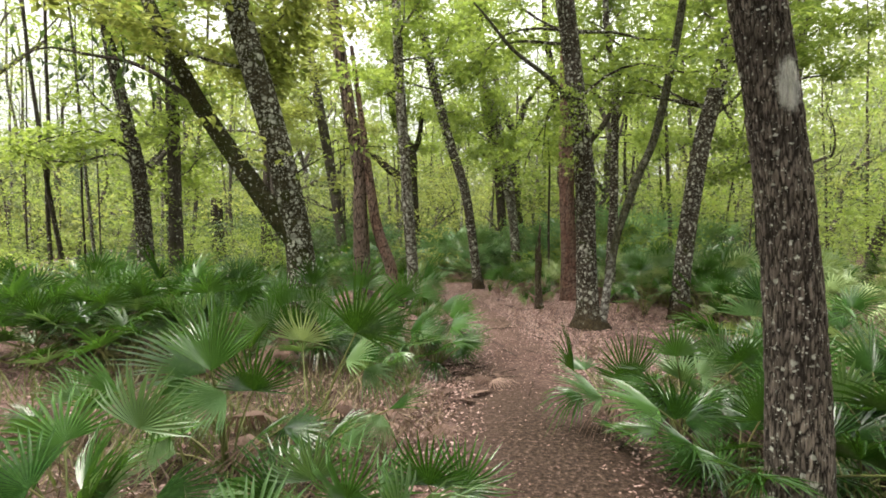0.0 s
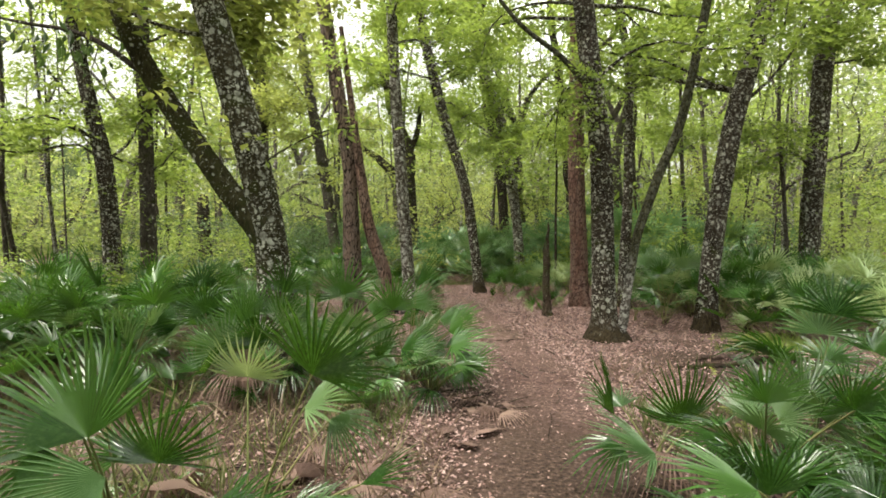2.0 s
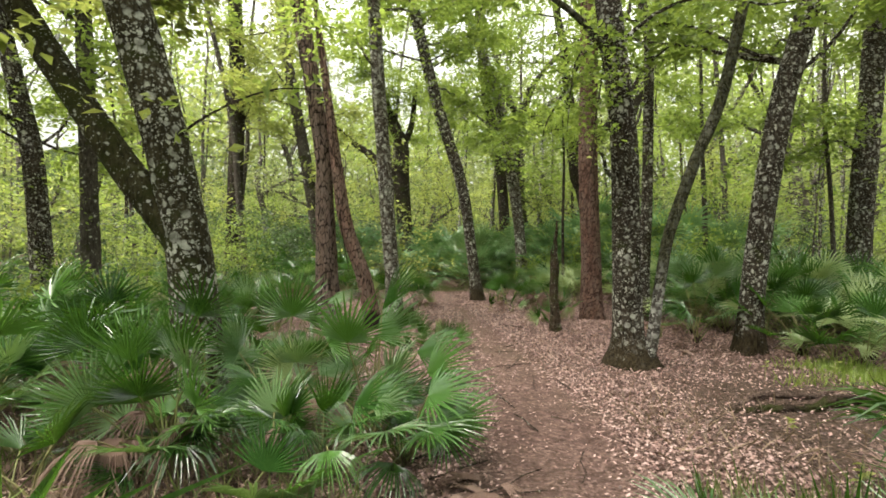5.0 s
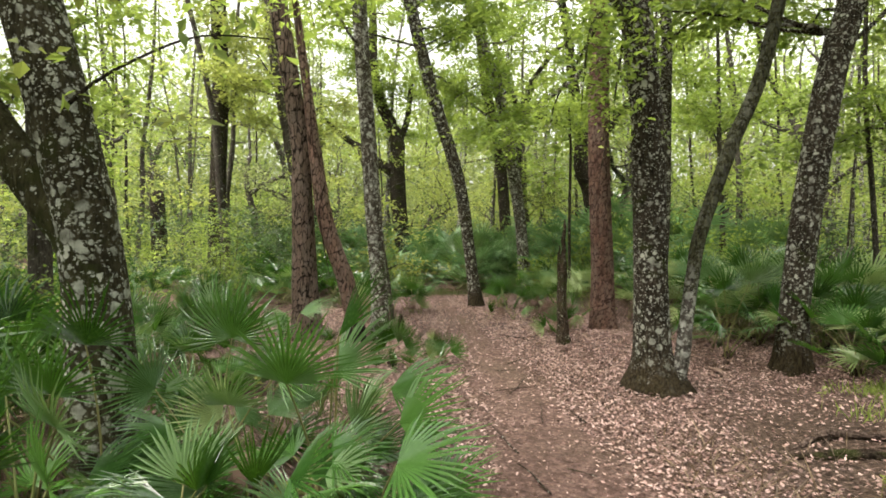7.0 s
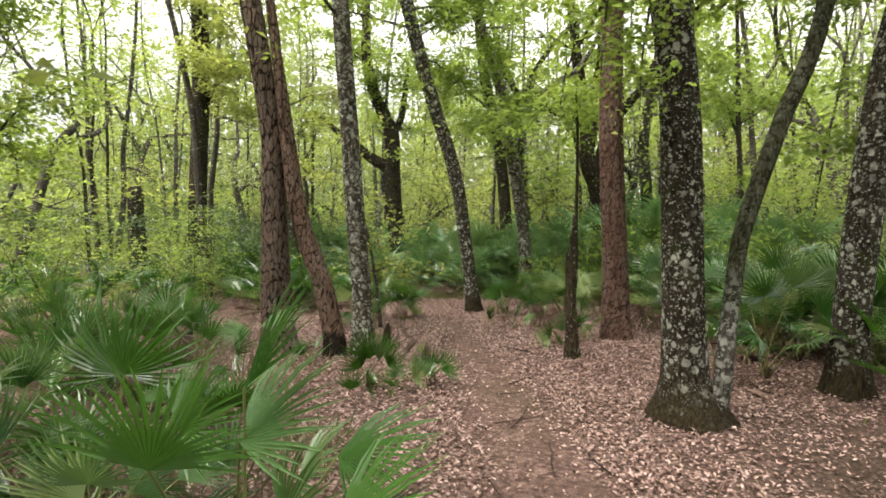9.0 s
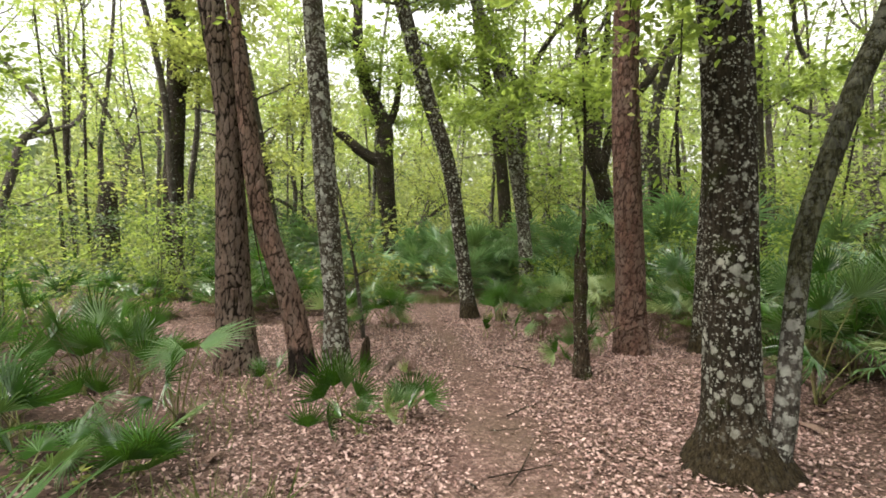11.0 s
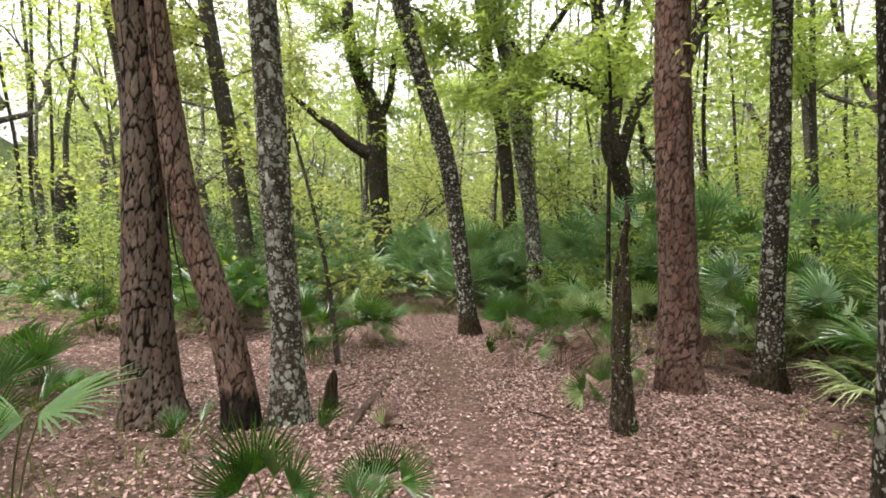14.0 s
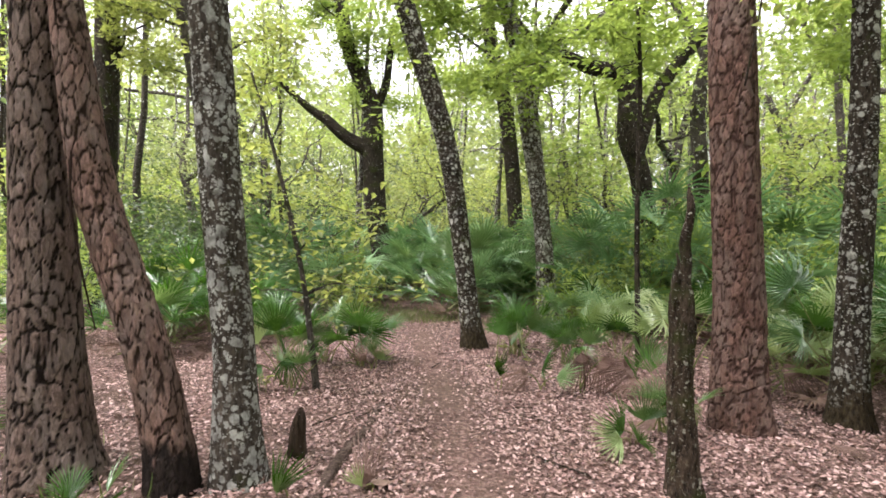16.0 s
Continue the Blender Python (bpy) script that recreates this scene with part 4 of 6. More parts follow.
def hero(at, leaves, label, seed=0, skirt=0):
    """A palmetto whose leaves stand at known places: rows of hub x, y, z, outward x, y, z, facing x, y, z, size, tone."""
    z0 = gz(*at) - 0.02
    ob = thing("saw_palmetto", (at[0], at[1], z0), label, "palmetto", "palmettos of the undergrowth")
    if len(leaves) > 4:  # young plants keep their stem under the litter
        caudex(ob, seed)
    for k, (hx, hy, hz, ox, oy, oz, fx, fy, fz, s, tone, *form) in enumerate(leaves):
        frond(ob, (0.03 * math.cos(k * 2), 0.03 * math.sin(k * 2), 0.02), (hx - at[0], hy - at[1], hz - z0), (ox, oy, oz), (fx, fy, fz), s, P if tone == G and not form and (k + seed) % 4 == 3 else tone, k + seed, variant=form[0] if form else None)
    r = np.random.default_rng(900 + seed + int(100 * abs(at[0])))
    for k in range(skirt):  # low fans that arch outwards round the foot
        az = k * 2.399 + r.normal(0, 0.4)
        d, z = r.uniform(0.22, 0.5), r.uniform(0.14, 0.42)
        u = r.random()
        tone = "dead" if u < 0.24 else "pale" if u < 0.4 else "green"
        out = (math.cos(az), math.sin(az), r.uniform(-0.35, 0.45))
        face = (r.normal(0, 0.25) - 0.3 * math.cos(az), -0.35 - 0.3 * math.sin(az) + r.normal(0, 0.2), 0.9)
        frond(ob, (0.03 * math.cos(az), 0.03 * math.sin(az), 0.03), (d * math.cos(az), d * math.sin(az), z), out, face, r.uniform(0.32, 0.46), tone, k, variant=None if tone == "dead" else (HALF, WIDE, HANGING, HALF)[k % 4])
    return ob


G, P = "green", "pale"
NARROW, HALF, WIDE, ROUND, HANGING = 8, 9, 10, 11, 12
hero((1.5, 4.75), [(1.11, 4.44, .475, -.72, -.1, .72, .5, -.75, .45, .47, G, NARROW), (1.66, 4.7, .32, -.2, -.1, 1, .1, -1, .2, .54, G, HALF), (1.27, 4.19, .33, -.95, -.15, .15, .1, -.35, 1, .48, P, HALF), (1.15, 4.35, .3, -.9, -.3, .0, 0, -.3, 1, .42, G, HANGING)], "saw palmetto with a narrow fan reaching over the path's edge", 0, 4)
hero((1.95, 4.3), [(1.71, 3.84, .735, .05, -.5, .9, 0, .8, .5, .34, G, WIDE), (2.22, 3.9, .68, .05, -.5, .9, -.1, .8, .5, .36, G, ROUND), (1.9, 4.18, .47, -.15, -.5, .5, 0, -.6, .9, .33, P, ROUND), (2.2, 4.5, .42, .5, -.4, .5, 0, -.6, .9, .34, P, WIDE), (2.5, 4.3, .55, .7, -.1, .7, .1, -.9, .5, .38, G, WIDE)], "saw palmetto with dark upright round fans", 1, 5)
hero((1.85, 3.3), [(1.94, 3.21, .48, -.4, -.05, .9, .2, -1, .2, .42, G, HALF), (1.39, 3.38, .5, -1, -.15, .02, .05, -.3, 1, .5, G, HALF), (1.5, 3.25, .46, .9, -.5, .3, 0, -.5, .9, .34, G, HANGING), (1.43, 3.0, .42, -.75, -.6, .05, 0, -.4, 1, .42, G, WIDE), (1.62, 2.72, .38, -.3, -.9, .1, 0, -.4, 1, .4, G, WIDE), (2.25, 2.6, .42, .8, -.3, .3, 0, -.5, 1, .42, G, WIDE), (1.75, 2.45, .3, -.5, -.8, .15, 0, -.3, 1, .36, P, HALF)], "saw palmetto spreading low fans at the foot of an oak", 2, 5)
for k, (x, y, n, h, size) in enumerate(((1.7, 3.75, 8, .42, .36), (2.25, 3.45, 9, .5, .4), (2.75, 3.9, 9, .6, .42), (2.35, 2.95, 9, .42, .4), (2.9, 3.05, 9, .55, .42), (2.6, 4.7, 9, .55, .4), (1.75, 3.1, 7, .3, .36), (3.4, 3.7, 9, .65, .42))):
    palmetto((x, y), n, h, size, 190 + k, low=0.15, pale=0.1, dead=0.1, label="saw palmetto with dark glossy fans below an oak")
hero((-1.42, 3.45), [(-1.23, 3.4, .61, .05, -.1, 1, .05, -1, .25, .4, G, WIDE), (-1.44, 3.26, .775, -.12, -.3, 1, .1, .9, .4, .56, G, HALF), (-1.5, 3.32, .75, -1, .05, .25, 0, -.35, 1, .58, G, HALF), (-1.97, 3.2, .66, -.92, -.1, .3, .1, -.5, .9, .4, G, NARROW), (-1.52, 3.22, .7, -.75, -.45, -.3, .1, -.5, .9, .5, G, HANGING), (-1.3, 3.15, .66, -.55, -.5, -.25, .2, -.6, .8, .42, P, HALF), (-1.6, 3.6, .8, -.5, .3, .8, 0, .9, .3, .46, G, WIDE)], "large saw palmetto with broad upright and sweeping fans", 3, 7)
hero((-1.0, 3.75), [(-1.1, 4.12, .8, .12, -.35, .9, .05, -1, .45, .34, "light", WIDE), (-.726, 3.94, .685, .95, -.25, .25, .1, -.5, .9, .4, P, HALF), (-.6, 4.0, .6, .8, -.35, -.2, .2, -.5, .9, .36, P, HANGING), (-.585, 3.53, .965, .85, -.25, .6, -.35, .8, .4, .52, G, WIDE), (-.37, 3.57, .435, 1, -.1, .12, 0, -.4, 1, .36, G, NARROW), (-.4, 3.5, .42, -.4, -.6, -.7, .3, -.7, .5, .28, P, HANGING)], "saw palmetto with pale fans and one large raised dark fan", 4, 6)
hero((-.35, 6.85), [(-.26, 6.69, 1.07, .85, .05, .62, -.55, -.6, .6, .5, G, NARROW), (-.3, 6.74, .86, .88, .1, .42, -.2, -.6, .8, .48, P, HALF), (-.49, 6.5, .86, .3, -.5, .85, -.1, .8, .5, .46, G, WIDE), (-.23, 7.03, .42, .65, -.25, .7, -.1, -.9, .5, .46, P, HALF), (.083, 6.6, .62, .95, -.1, .36, -.1, -.6, .8, .46, G, HALF), (-.012, 7.09, .67, 1, -.2, .0, 0, -.45, .9, .48, G, HALF)], "dense saw palmetto spilling fans beside the path", 1, 9)
hero((-.1, 6.5), [(.1, 6.25, .55, .95, -.2, .08, 0, -.4, 1, .48, G, WIDE), (-.38, 6.17, .52, .8, -.4, .3, 0, -.6, .9, .44, G, HALF), (-.126, 6.48, .36, .5, -.7, -.35, 0, -.6, .8, .36, G, HANGING), (.15, 6.6, .36, .9, -.3, -.25, 0, -.4, 1, .42, G, HANGING), (.1, 6.05, .4, .7, -.65, .0, .1, -.4, 1, .42, G, WIDE), (-.15, 5.95, .42, .25, -.9, .1, 0, -.5, .9, .4, P, WIDE)], "low saw palmetto with arching glossy fans", 4, 9)
hero((-.7, 6.6), [(-.64, 6.45, .35, .03, -.06, 1, .5, -.9, .1, .47, G, NARROW), (-.97, 6.92, .62, .1, -.35, .9, .1, -1, .4, .36, P, WIDE), (-.9, 6.1, .45, -.3, -.8, .2, 0, -.5, .9, .4, G, WIDE), (-.5, 5.9, .32, .2, -1, -.1, 0, -.4, 1, .36, G, HANGING)], "saw palmetto with one bright upright folded fan", 2, 9)
hero((-1.2, 7.2), [(-1.17, 7.49, .91, .02, -.12, 1, .05, -1, .3, .52, G, ROUND), (-1.02, 6.96, .53, -.65, -.3, .5, .1, -.8, .6, .36, "light", HALF), (-1.5, 7.1, .66, -.6, -.35, .5, .15, -.7, .8, .42, P, WIDE), (-1.25, 6.85, .5, -.5, -.7, .0, .1, -.5, .9, .4, G, HALF), (-.8, 7.3, .7, .7, .0, .5, 0, -.8, .6, .42, G, WIDE)], "saw palmetto with a raised round fan", 2, 8)
hero((-1.65, 6.75), [(-1.66, 6.7, 1.02, .18, -.45, .9, 0, .8, .5, .42, G, WIDE), (-1.95, 6.5, .7, -.7, -.4, .4, .1, -.6, .8, .42, G, HALF), (-1.5, 6.1, .42, .2, -.9, .05, 0, -.4, 1, .4, "dead"), (-1.3, 6.1, .45, .5, -.8, .1, 0, -.4, 1, .4, G, WIDE), (-1.8, 6.0, .35, -.5, -.8, -.1, .1, -.5, .9, .38, "dead")], "saw palmetto with a dark fan and dead hanging fans", 3, 9)
hero((-1.8, 6.45), [(-1.95, 6.3, .78, -.3, -.35, .85, .1, -.9, .5, .42, G, WIDE), (-1.5, 6.25, .72, .3, -.4, .8, 0, -.9, .5, .4, P, WIDE), (-1.75, 6.1, .55, .05, -.7, .5, 0, -.7, .8, .42, G, WIDE), (-2.15, 6.2, .5, -.7, -.5, .2, .1, -.6, .9, .42, G, HALF), (-1.45, 6.0, .42, .5, -.7, .1, 0, -.5, .9, .42, P, HALF), (-1.8, 5.95, .35, -.1, -.9, -.15, 0, -.5, .9, .4, "dead")], "saw palmetto crowding the foot of a forked oak", 6, 6)
hero((-1.6, 6.15), [(-1.7, 6.0, .62, -.1, -.3, .9, .1, -1, .4, .42, G, WIDE), (-1.35, 6.0, .55, .5, -.4, .7, 0, -.9, .5, .4, G, WIDE), (-2.0, 6.0, .55, -.6, -.3, .7, .1, -.9, .5, .42, P, WIDE), (-1.6, 6.35, .85, .1, -.2, 1, 0, -1, .3, .4, G, WIDE), (-1.9, 6.45, .82, -.3, -.2, .95, .1, -1, .3, .4, G, ROUND), (-1.55, 5.8, .35, .05, -.9, .3, 0, -.6, .8, .42, P, WIDE)], "saw palmetto with overlapping fans hiding a trunk's foot", 8, 8)
hero((-2.6, 7.1), [(-2.83, 7.62, .62, -.25, -.3, .85, .1, -1, .4, .42, "light", WIDE), (-2.5, 6.7, .8, -.4, -.2, .9, .2, -.9, .4, .44, G, WIDE), (-2.9, 6.9, .6, -.9, -.2, .3, .1, -.6, .8, .44, G, HALF), (-2.4, 6.5, .5, .2, -.9, .2, 0, -.5, .9, .4, P, WIDE), (-3.15, 8.2, .57, -.1, -.1, 1, .1, -1, .3, .5, G, WIDE)], "saw palmetto with pale and green upright fans", 4, 7)
hero((-.5, 2.75), [(-.63, 2.55, .42, -.1, -.1, 1, .1, -1, .2, .32, G), (-.45, 2.45, .38, .25, -.3, .9, 0, -1, .3, .32, G), (-.8, 2.5, .35, -.7, -.3, .5, 0, -.7, .8, .34, G), (-.3, 2.6, .3, .8, -.2, .5, 0, -.6, .8, .32, G)], "low saw palmetto with upright narrow fans", 3)
hero((0, 2.7), [(-.07, 2.5, .42, 0, -.1, 1, -.2, -1, .2, .32, G), (.1, 2.6, .36, .5, -.1, .8, 0, -1, .3, .3, G), (-.2, 2.4, .3, -.6, -.4, .6, 0, -.8, .6, .32, G)], "small saw palmetto with upright fans at the path's edge", 1)
hero((-1.75, 2.5), [(-1.9, 2.4, .45, -.9, -.2, .25, 0, -.5, .9, .42, G), (-1.6, 2.3, .4, .6, -.5, .3, 0, -.5, .9, .42, G), (-1.95, 2.7, .55, -.7, .2, .5, .1, -.7, .8, .4, G), (-1.6, 2.75, .6, .3, .2, .9, 0, -.9, .4, .4, G), (-1.5, 2.2, .25, .8, -.5, 0, 0, -.3, 1, .4, P), (-2.1, 2.3, .3, -.9, -.4, .0, 0, -.3, 1, .42, G)], "saw palmetto with long horizontal fans", 0, 5)
hero((4.5, 13.7), [(4.72, 13.25, .99, .1, -.1, 1, 0, -1, .3, .36, "palm"), (4.1, 13.9, 1.14, -.2, 0, 1, 0, -1, .35, .42, "palm"), (4.75, 13.5, .85, .6, -.1, .7, 0, -1, .4, .38, G), (4.0, 13.6, .7, -.9, -.1, .2, 0, -.8, .6, .36, P), (4.9, 13.9, 1.2, .4, .2, .9, .1, -.9, .3, .42, G), (4.6, 13.2, .5, .3, -.9, .3, 0, -.6, .8, .34, G)], "saw palmetto with large upright fans behind a slim oak", 1)
hero((-1.68, 10.4), [(-1.465, 10.35, .69, .75, .1, .05, .1, -.3, 1, .52, P, HALF), (-1.6, 10.4, .62, -.7, -.3, -.2, .1, -.5, .9, .42, P, HALF), (-1.7, 10.25, .42, .55, -.3, .4, .1, -.7, .6, .4, G, WIDE), (-1.52, 9.92, .14, .95, -.3, .08, 0, -.3, 1, .5, P, NARROW), (-1.75, 10.15, .3, -.5, -.6, -.2, 0, -.5, .9, .34, G, HANGING)], "saw palmetto with long pale fans swept to one side", 2)
hero((-2.6, 10.75), [(-2.58, 10.75, .17, .2, -.1, 1, .1, -1, .3, .36, G, HALF), (-2.7, 10.65, .2, -.5, -.3, .8, .1, -.9, .4, .34, G, HALF), (-2.5, 10.6, .12, .6, -.5, .3, 0, -.5, .9, .34, P, HANGING)], "small saw palmetto with upright fans in the litter", 5)
hero((-3.25, 11.5), [(-3.25, 11.48, .34, .05, -.1, 1, .1, -1, .2, .56, G, HALF), (-3.4, 11.3, .4, -.7, -.2, .6, .1, -.8, .6, .46, G, WIDE), (-3.05, 11.3, .25, .7, -.3, .3, 0, -.6, .9, .42, P, HALF), (-3.3, 11.8, .7, .1, .2, 1, .1, -1, .2, .46, G, WIDE)], "saw palmetto with tall upright fans beside the clearing", 6)
hero((-.35, 10.45), [(-.35, 10.4, .33, -.1, -.05, 1, .3, -1, .2, .42, G, HALF), (-.25, 10.42, .3, .25, -.05, 1, -.3, -1, .2, .4, P, NARROW), (-.15, 10.4, .25, .6, -.2, .7, .1, -.8, .6, .34, G, HALF), (-.42, 10.35, .25, -.55, -.2, .8, .1, -.9, .5, .34, G, HALF), (.14, 10.08, .2, .45, -.35, .55, 0, -.8, .6, .26, "light", HALF), (-.48, 10.06, .1, .05, -.1, 1, .2, -1, .2, .3, G, HALF), (-.3, 10.0, .12, .5, -.5, .6, 0, -.8, .6, .28, G, HALF)], "low saw palmetto with narrow upright fans in the litter", 5)
hero((.3, 10.82), [(.3, 10.8, .14, 0, -.1, 1, .1, -1, .2, .32, G, HALF), (.42, 10.75, .12, .75, -.2, .5, .1, -.9, .5, .32, G, HALF), (.2, 10.75, .12, -.6, -.2, .7, .1, -.9, .5, .28, G, HALF), (.35, 10.65, .1, .3, -.7, .3, 0, -.7, .8, .26, P, HALF)], "small spiky saw palmetto at the path's edge", 6)
hero((4.2, 11.0), [(4.0, 10.7, .95, -.3, -.2, .9, -.1, -1, .3, .42, G), (4.4, 10.8, 1.05, .2, -.1, 1, -.2, -1, .2, .44, G), (3.85, 10.6, .55, -.8, -.4, .2, -.1, -.7, .7, .4, G), (4.3, 10.4, .5, .1, -1, .2, -.1, -.6, .8, .4, P), (4.7, 10.8, .75, .8, -.3, .4, -.3, -.8, .6, .42, G), (4.1, 11.3, 1.1, -.2, .2, 1, -.2, -1, .2, .4, G)], "saw palmetto with broad glossy fans at the clearing's edge", 2)
hero((5.0, 11.6), [(4.8, 11.3, 1.0, -.3, -.2, .9, -.2, -1, .3, .44, G), (5.2, 11.3, 1.1, .2, -.1, 1, -.3, -1, .2, .44, P), (4.6, 11.2, .6, -.8, -.4, .2, -.1, -.7, .7, .42, G), (5.0, 11.0, .5, .1, -1, .2, -.2, -.6, .8, .42, G), (5.5, 11.5, .8, .8, -.3, .4, -.4, -.8, .6, .42, G), (4.9, 11.9, 1.2, -.2, .2, 1, -.2, -1, .2, .42, G)], "saw palmetto with tall bright fans", 3)
hero((3.75, 11.3), [(3.6, 11.1, .42, -.5, -.3, .7, 0, -1, .4, .3, G), (3.85, 11.1, .45, .2, -.2, .9, -.1, -1, .3, .3, G), (3.7, 10.95, .25, 0, -1, .2, 0, -.6, .9, .28, G)], "small saw palmetto in the leaf litter", 1)
hero((2.5, 12.95), [(2.48, 12.9, .34, -.1, -.2, 1, 0, -1, .3, .3, "dead", HALF), (2.6, 12.9, .3, .3, -.2, -.7, .3, -.9, .3, .3, "light", HANGING), (2.33, 12.8, .2, -.7, -.4, .3, 0, -.7, .8, .3, "dead", HALF), (2.43, 12.8, .22, -.2, -.3, .9, .1, -1, .3, .3, G, HALF)], "saw palmetto with dry straw-coloured fans beside a pine", 7)
hero((4.0, 14.2), [(3.95, 14.1, .4, -.5, -.4, .1, 0, -.6, .9, .42, "dead", HALF), (4.1, 14.05, .3, .6, -.5, .0, 0, -.5, .9, .42, "dead", HALF), (4.0, 14.2, .55, .1, -.1, 1, 0, -1, .3, .4, P, HALF)], "small saw palmetto with dry and green fans", 7)
hero((-1.05, 14.3), [(-1.1, 14.25, .62, -.05, -.1, 1, .35, -1, .2, .44, G, HALF), (-1.27, 14.2, .5, -.5, -.1, .8, .1, -1, .3, .4, "light", HALF), (-.95, 14.15, .38, .3, -.4, -.6, 0, -.6, .8, .36, G, HANGING), (-1.2, 14.1, .3, -.5, -.4, -.4, .1, -.6, .8, .34, P, HANGING)], "saw palmetto with one dark upright fan in the litter", 3)
hero((-.52, 15.56), [(-.5, 15.4, .55, .1, -.3, .9, .1, -.9, .5, .48, "light", WIDE), (-.72, 15.4, .35, -.7, -.3, .3, 0, -.7, .8, .38, G, HALF), (-.4, 15.35, .3, .5, -.5, .1, 0, -.6, .8, .34, P, HANGING)], "saw palmetto with a pale grey-green fan beside the path", 4)
hero((-.2, 15.12), [(-.2, 15.1, .2, .0, -.1, 1, .1, -1, .2, .34, P, NARROW), (-.13, 15.08, .14, .4, -.2, .8, .1, -1, .3, .28, "light", HALF), (-.28, 15.08, .12, -.5, -.2, .7, .1, -1, .3, .26, "dead", HALF)], "small saw palmetto with narrow yellowing fans", 5)
hero((1.24, 14.29), [(1.24, 14.28, .2, .02, -.05, 1, .3, -1, .1, .3, G, NARROW), (1.27, 14.26, .14, .2, -.1, 1, -.4, -1, .1, .26, G, NARROW)], "young saw palmetto with one folded green fan", 2)
hero((1.72, 14.3), [(1.7, 14.2, .24, .3, -.4, .3, 0, -.7, .8, .34, G, HALF), (1.85, 14.2, .16, .7, -.4, .1, 0, -.6, .8, .32, P, HALF), (1.55, 14.2, .2, -.6, -.4, .3, 0, -.7, .8, .3, "dead", HALF)], "low saw palmetto with flat fans in the litter", 6)
hero((2.14, 14.3), [(2.1, 14.2, .42, .1, -.4, -.5, 0, -.8, .5, .36, "dead", HANGING), (2.3, 14.15, .36, .5, -.4, -.4, 0, -.8, .5, .36, "dead", HANGING), (2.2, 14.25, .5, .2, -.2, 1, 0, -1, .3, .34, P, HALF)], "saw palmetto with straw-coloured hanging fans", 7)
hero((2.7, 14.3), [(2.62, 14.1, .3, -.6, -.3, .1, 0, -.9, .5, .42, "dead", HALF), (2.75, 14.2, .35, .4, -.2, .7, .1, -1, .3, .4, P, HALF), (2.65, 14.05, .2, -.2, -.6, -.3, 0, -.8, .6, .36, "dead", HANGING)], "saw palmetto with a dry red-brown fan", 2)
hero((2.14, 12.77), [(2.05, 12.7, .15, -.7, -.2, .5, .1, -.9, .5, .32, G, HALF), (2.2, 12.7, .22, .1, -.1, 1, .1, -1, .3, .34, P, HALF), (2.0, 12.6, .12, -.9, -.3, 0, .1, -.7, .7, .32, "light", HALF), (2.12, 12.6, .1, -.2, -.6, .3, 0, -.8, .6, .28, G, HALF)], "small spiky saw palmetto beside a mossy snag", 6)
hero((1.66, 15.6), [(1.5, 15.5, .35, -.1, -.1, 1, .1, -1, .2, .5, G, HALF), (1.8, 15.5, .42, .5, -.1, .9, .1, -1, .3, .48, P, HALF), (1.65, 15.4, .25, .1, -.5, .4, 0, -.8, .6, .4, "light", HALF)], "saw palmetto with upright bright green fans", 3)
hero((2.33, 15.6), [(2.2, 15.4, .32, -.3, -.4, .7, .1, -.9, .5, .42, G, WIDE), (2.5, 15.4, .48, .4, -.2, .8, .1, -1, .3, .44, "light", HALF), (2.35, 15.3, .25, .1, -.6, .0, 0, -.6, .8, .38, G, HANGING)], "saw palmetto with green and pale spread fans", 4)
hero((-.32, 11.94), [(-.36, 11.9, .06, .45, .1, .8, .3, -.9, .3, .36, G, NARROW), (-.34, 11.88, .05, .3, -.1, .9, .5, -.8, .2, .26, P, NARROW)], "young saw palmetto with one arching folded fan", 2)
hero((.19, 12.02), [(.19, 12.0, .05, 0, -.1, 1, .1, -1, .2, .24, "dead", NARROW), (.16, 12.0, .04, -.4, -.1, .9, .1, -1, .2, .22, "light", NARROW)], "dry pale saw palmetto seedling in the litter", 1)
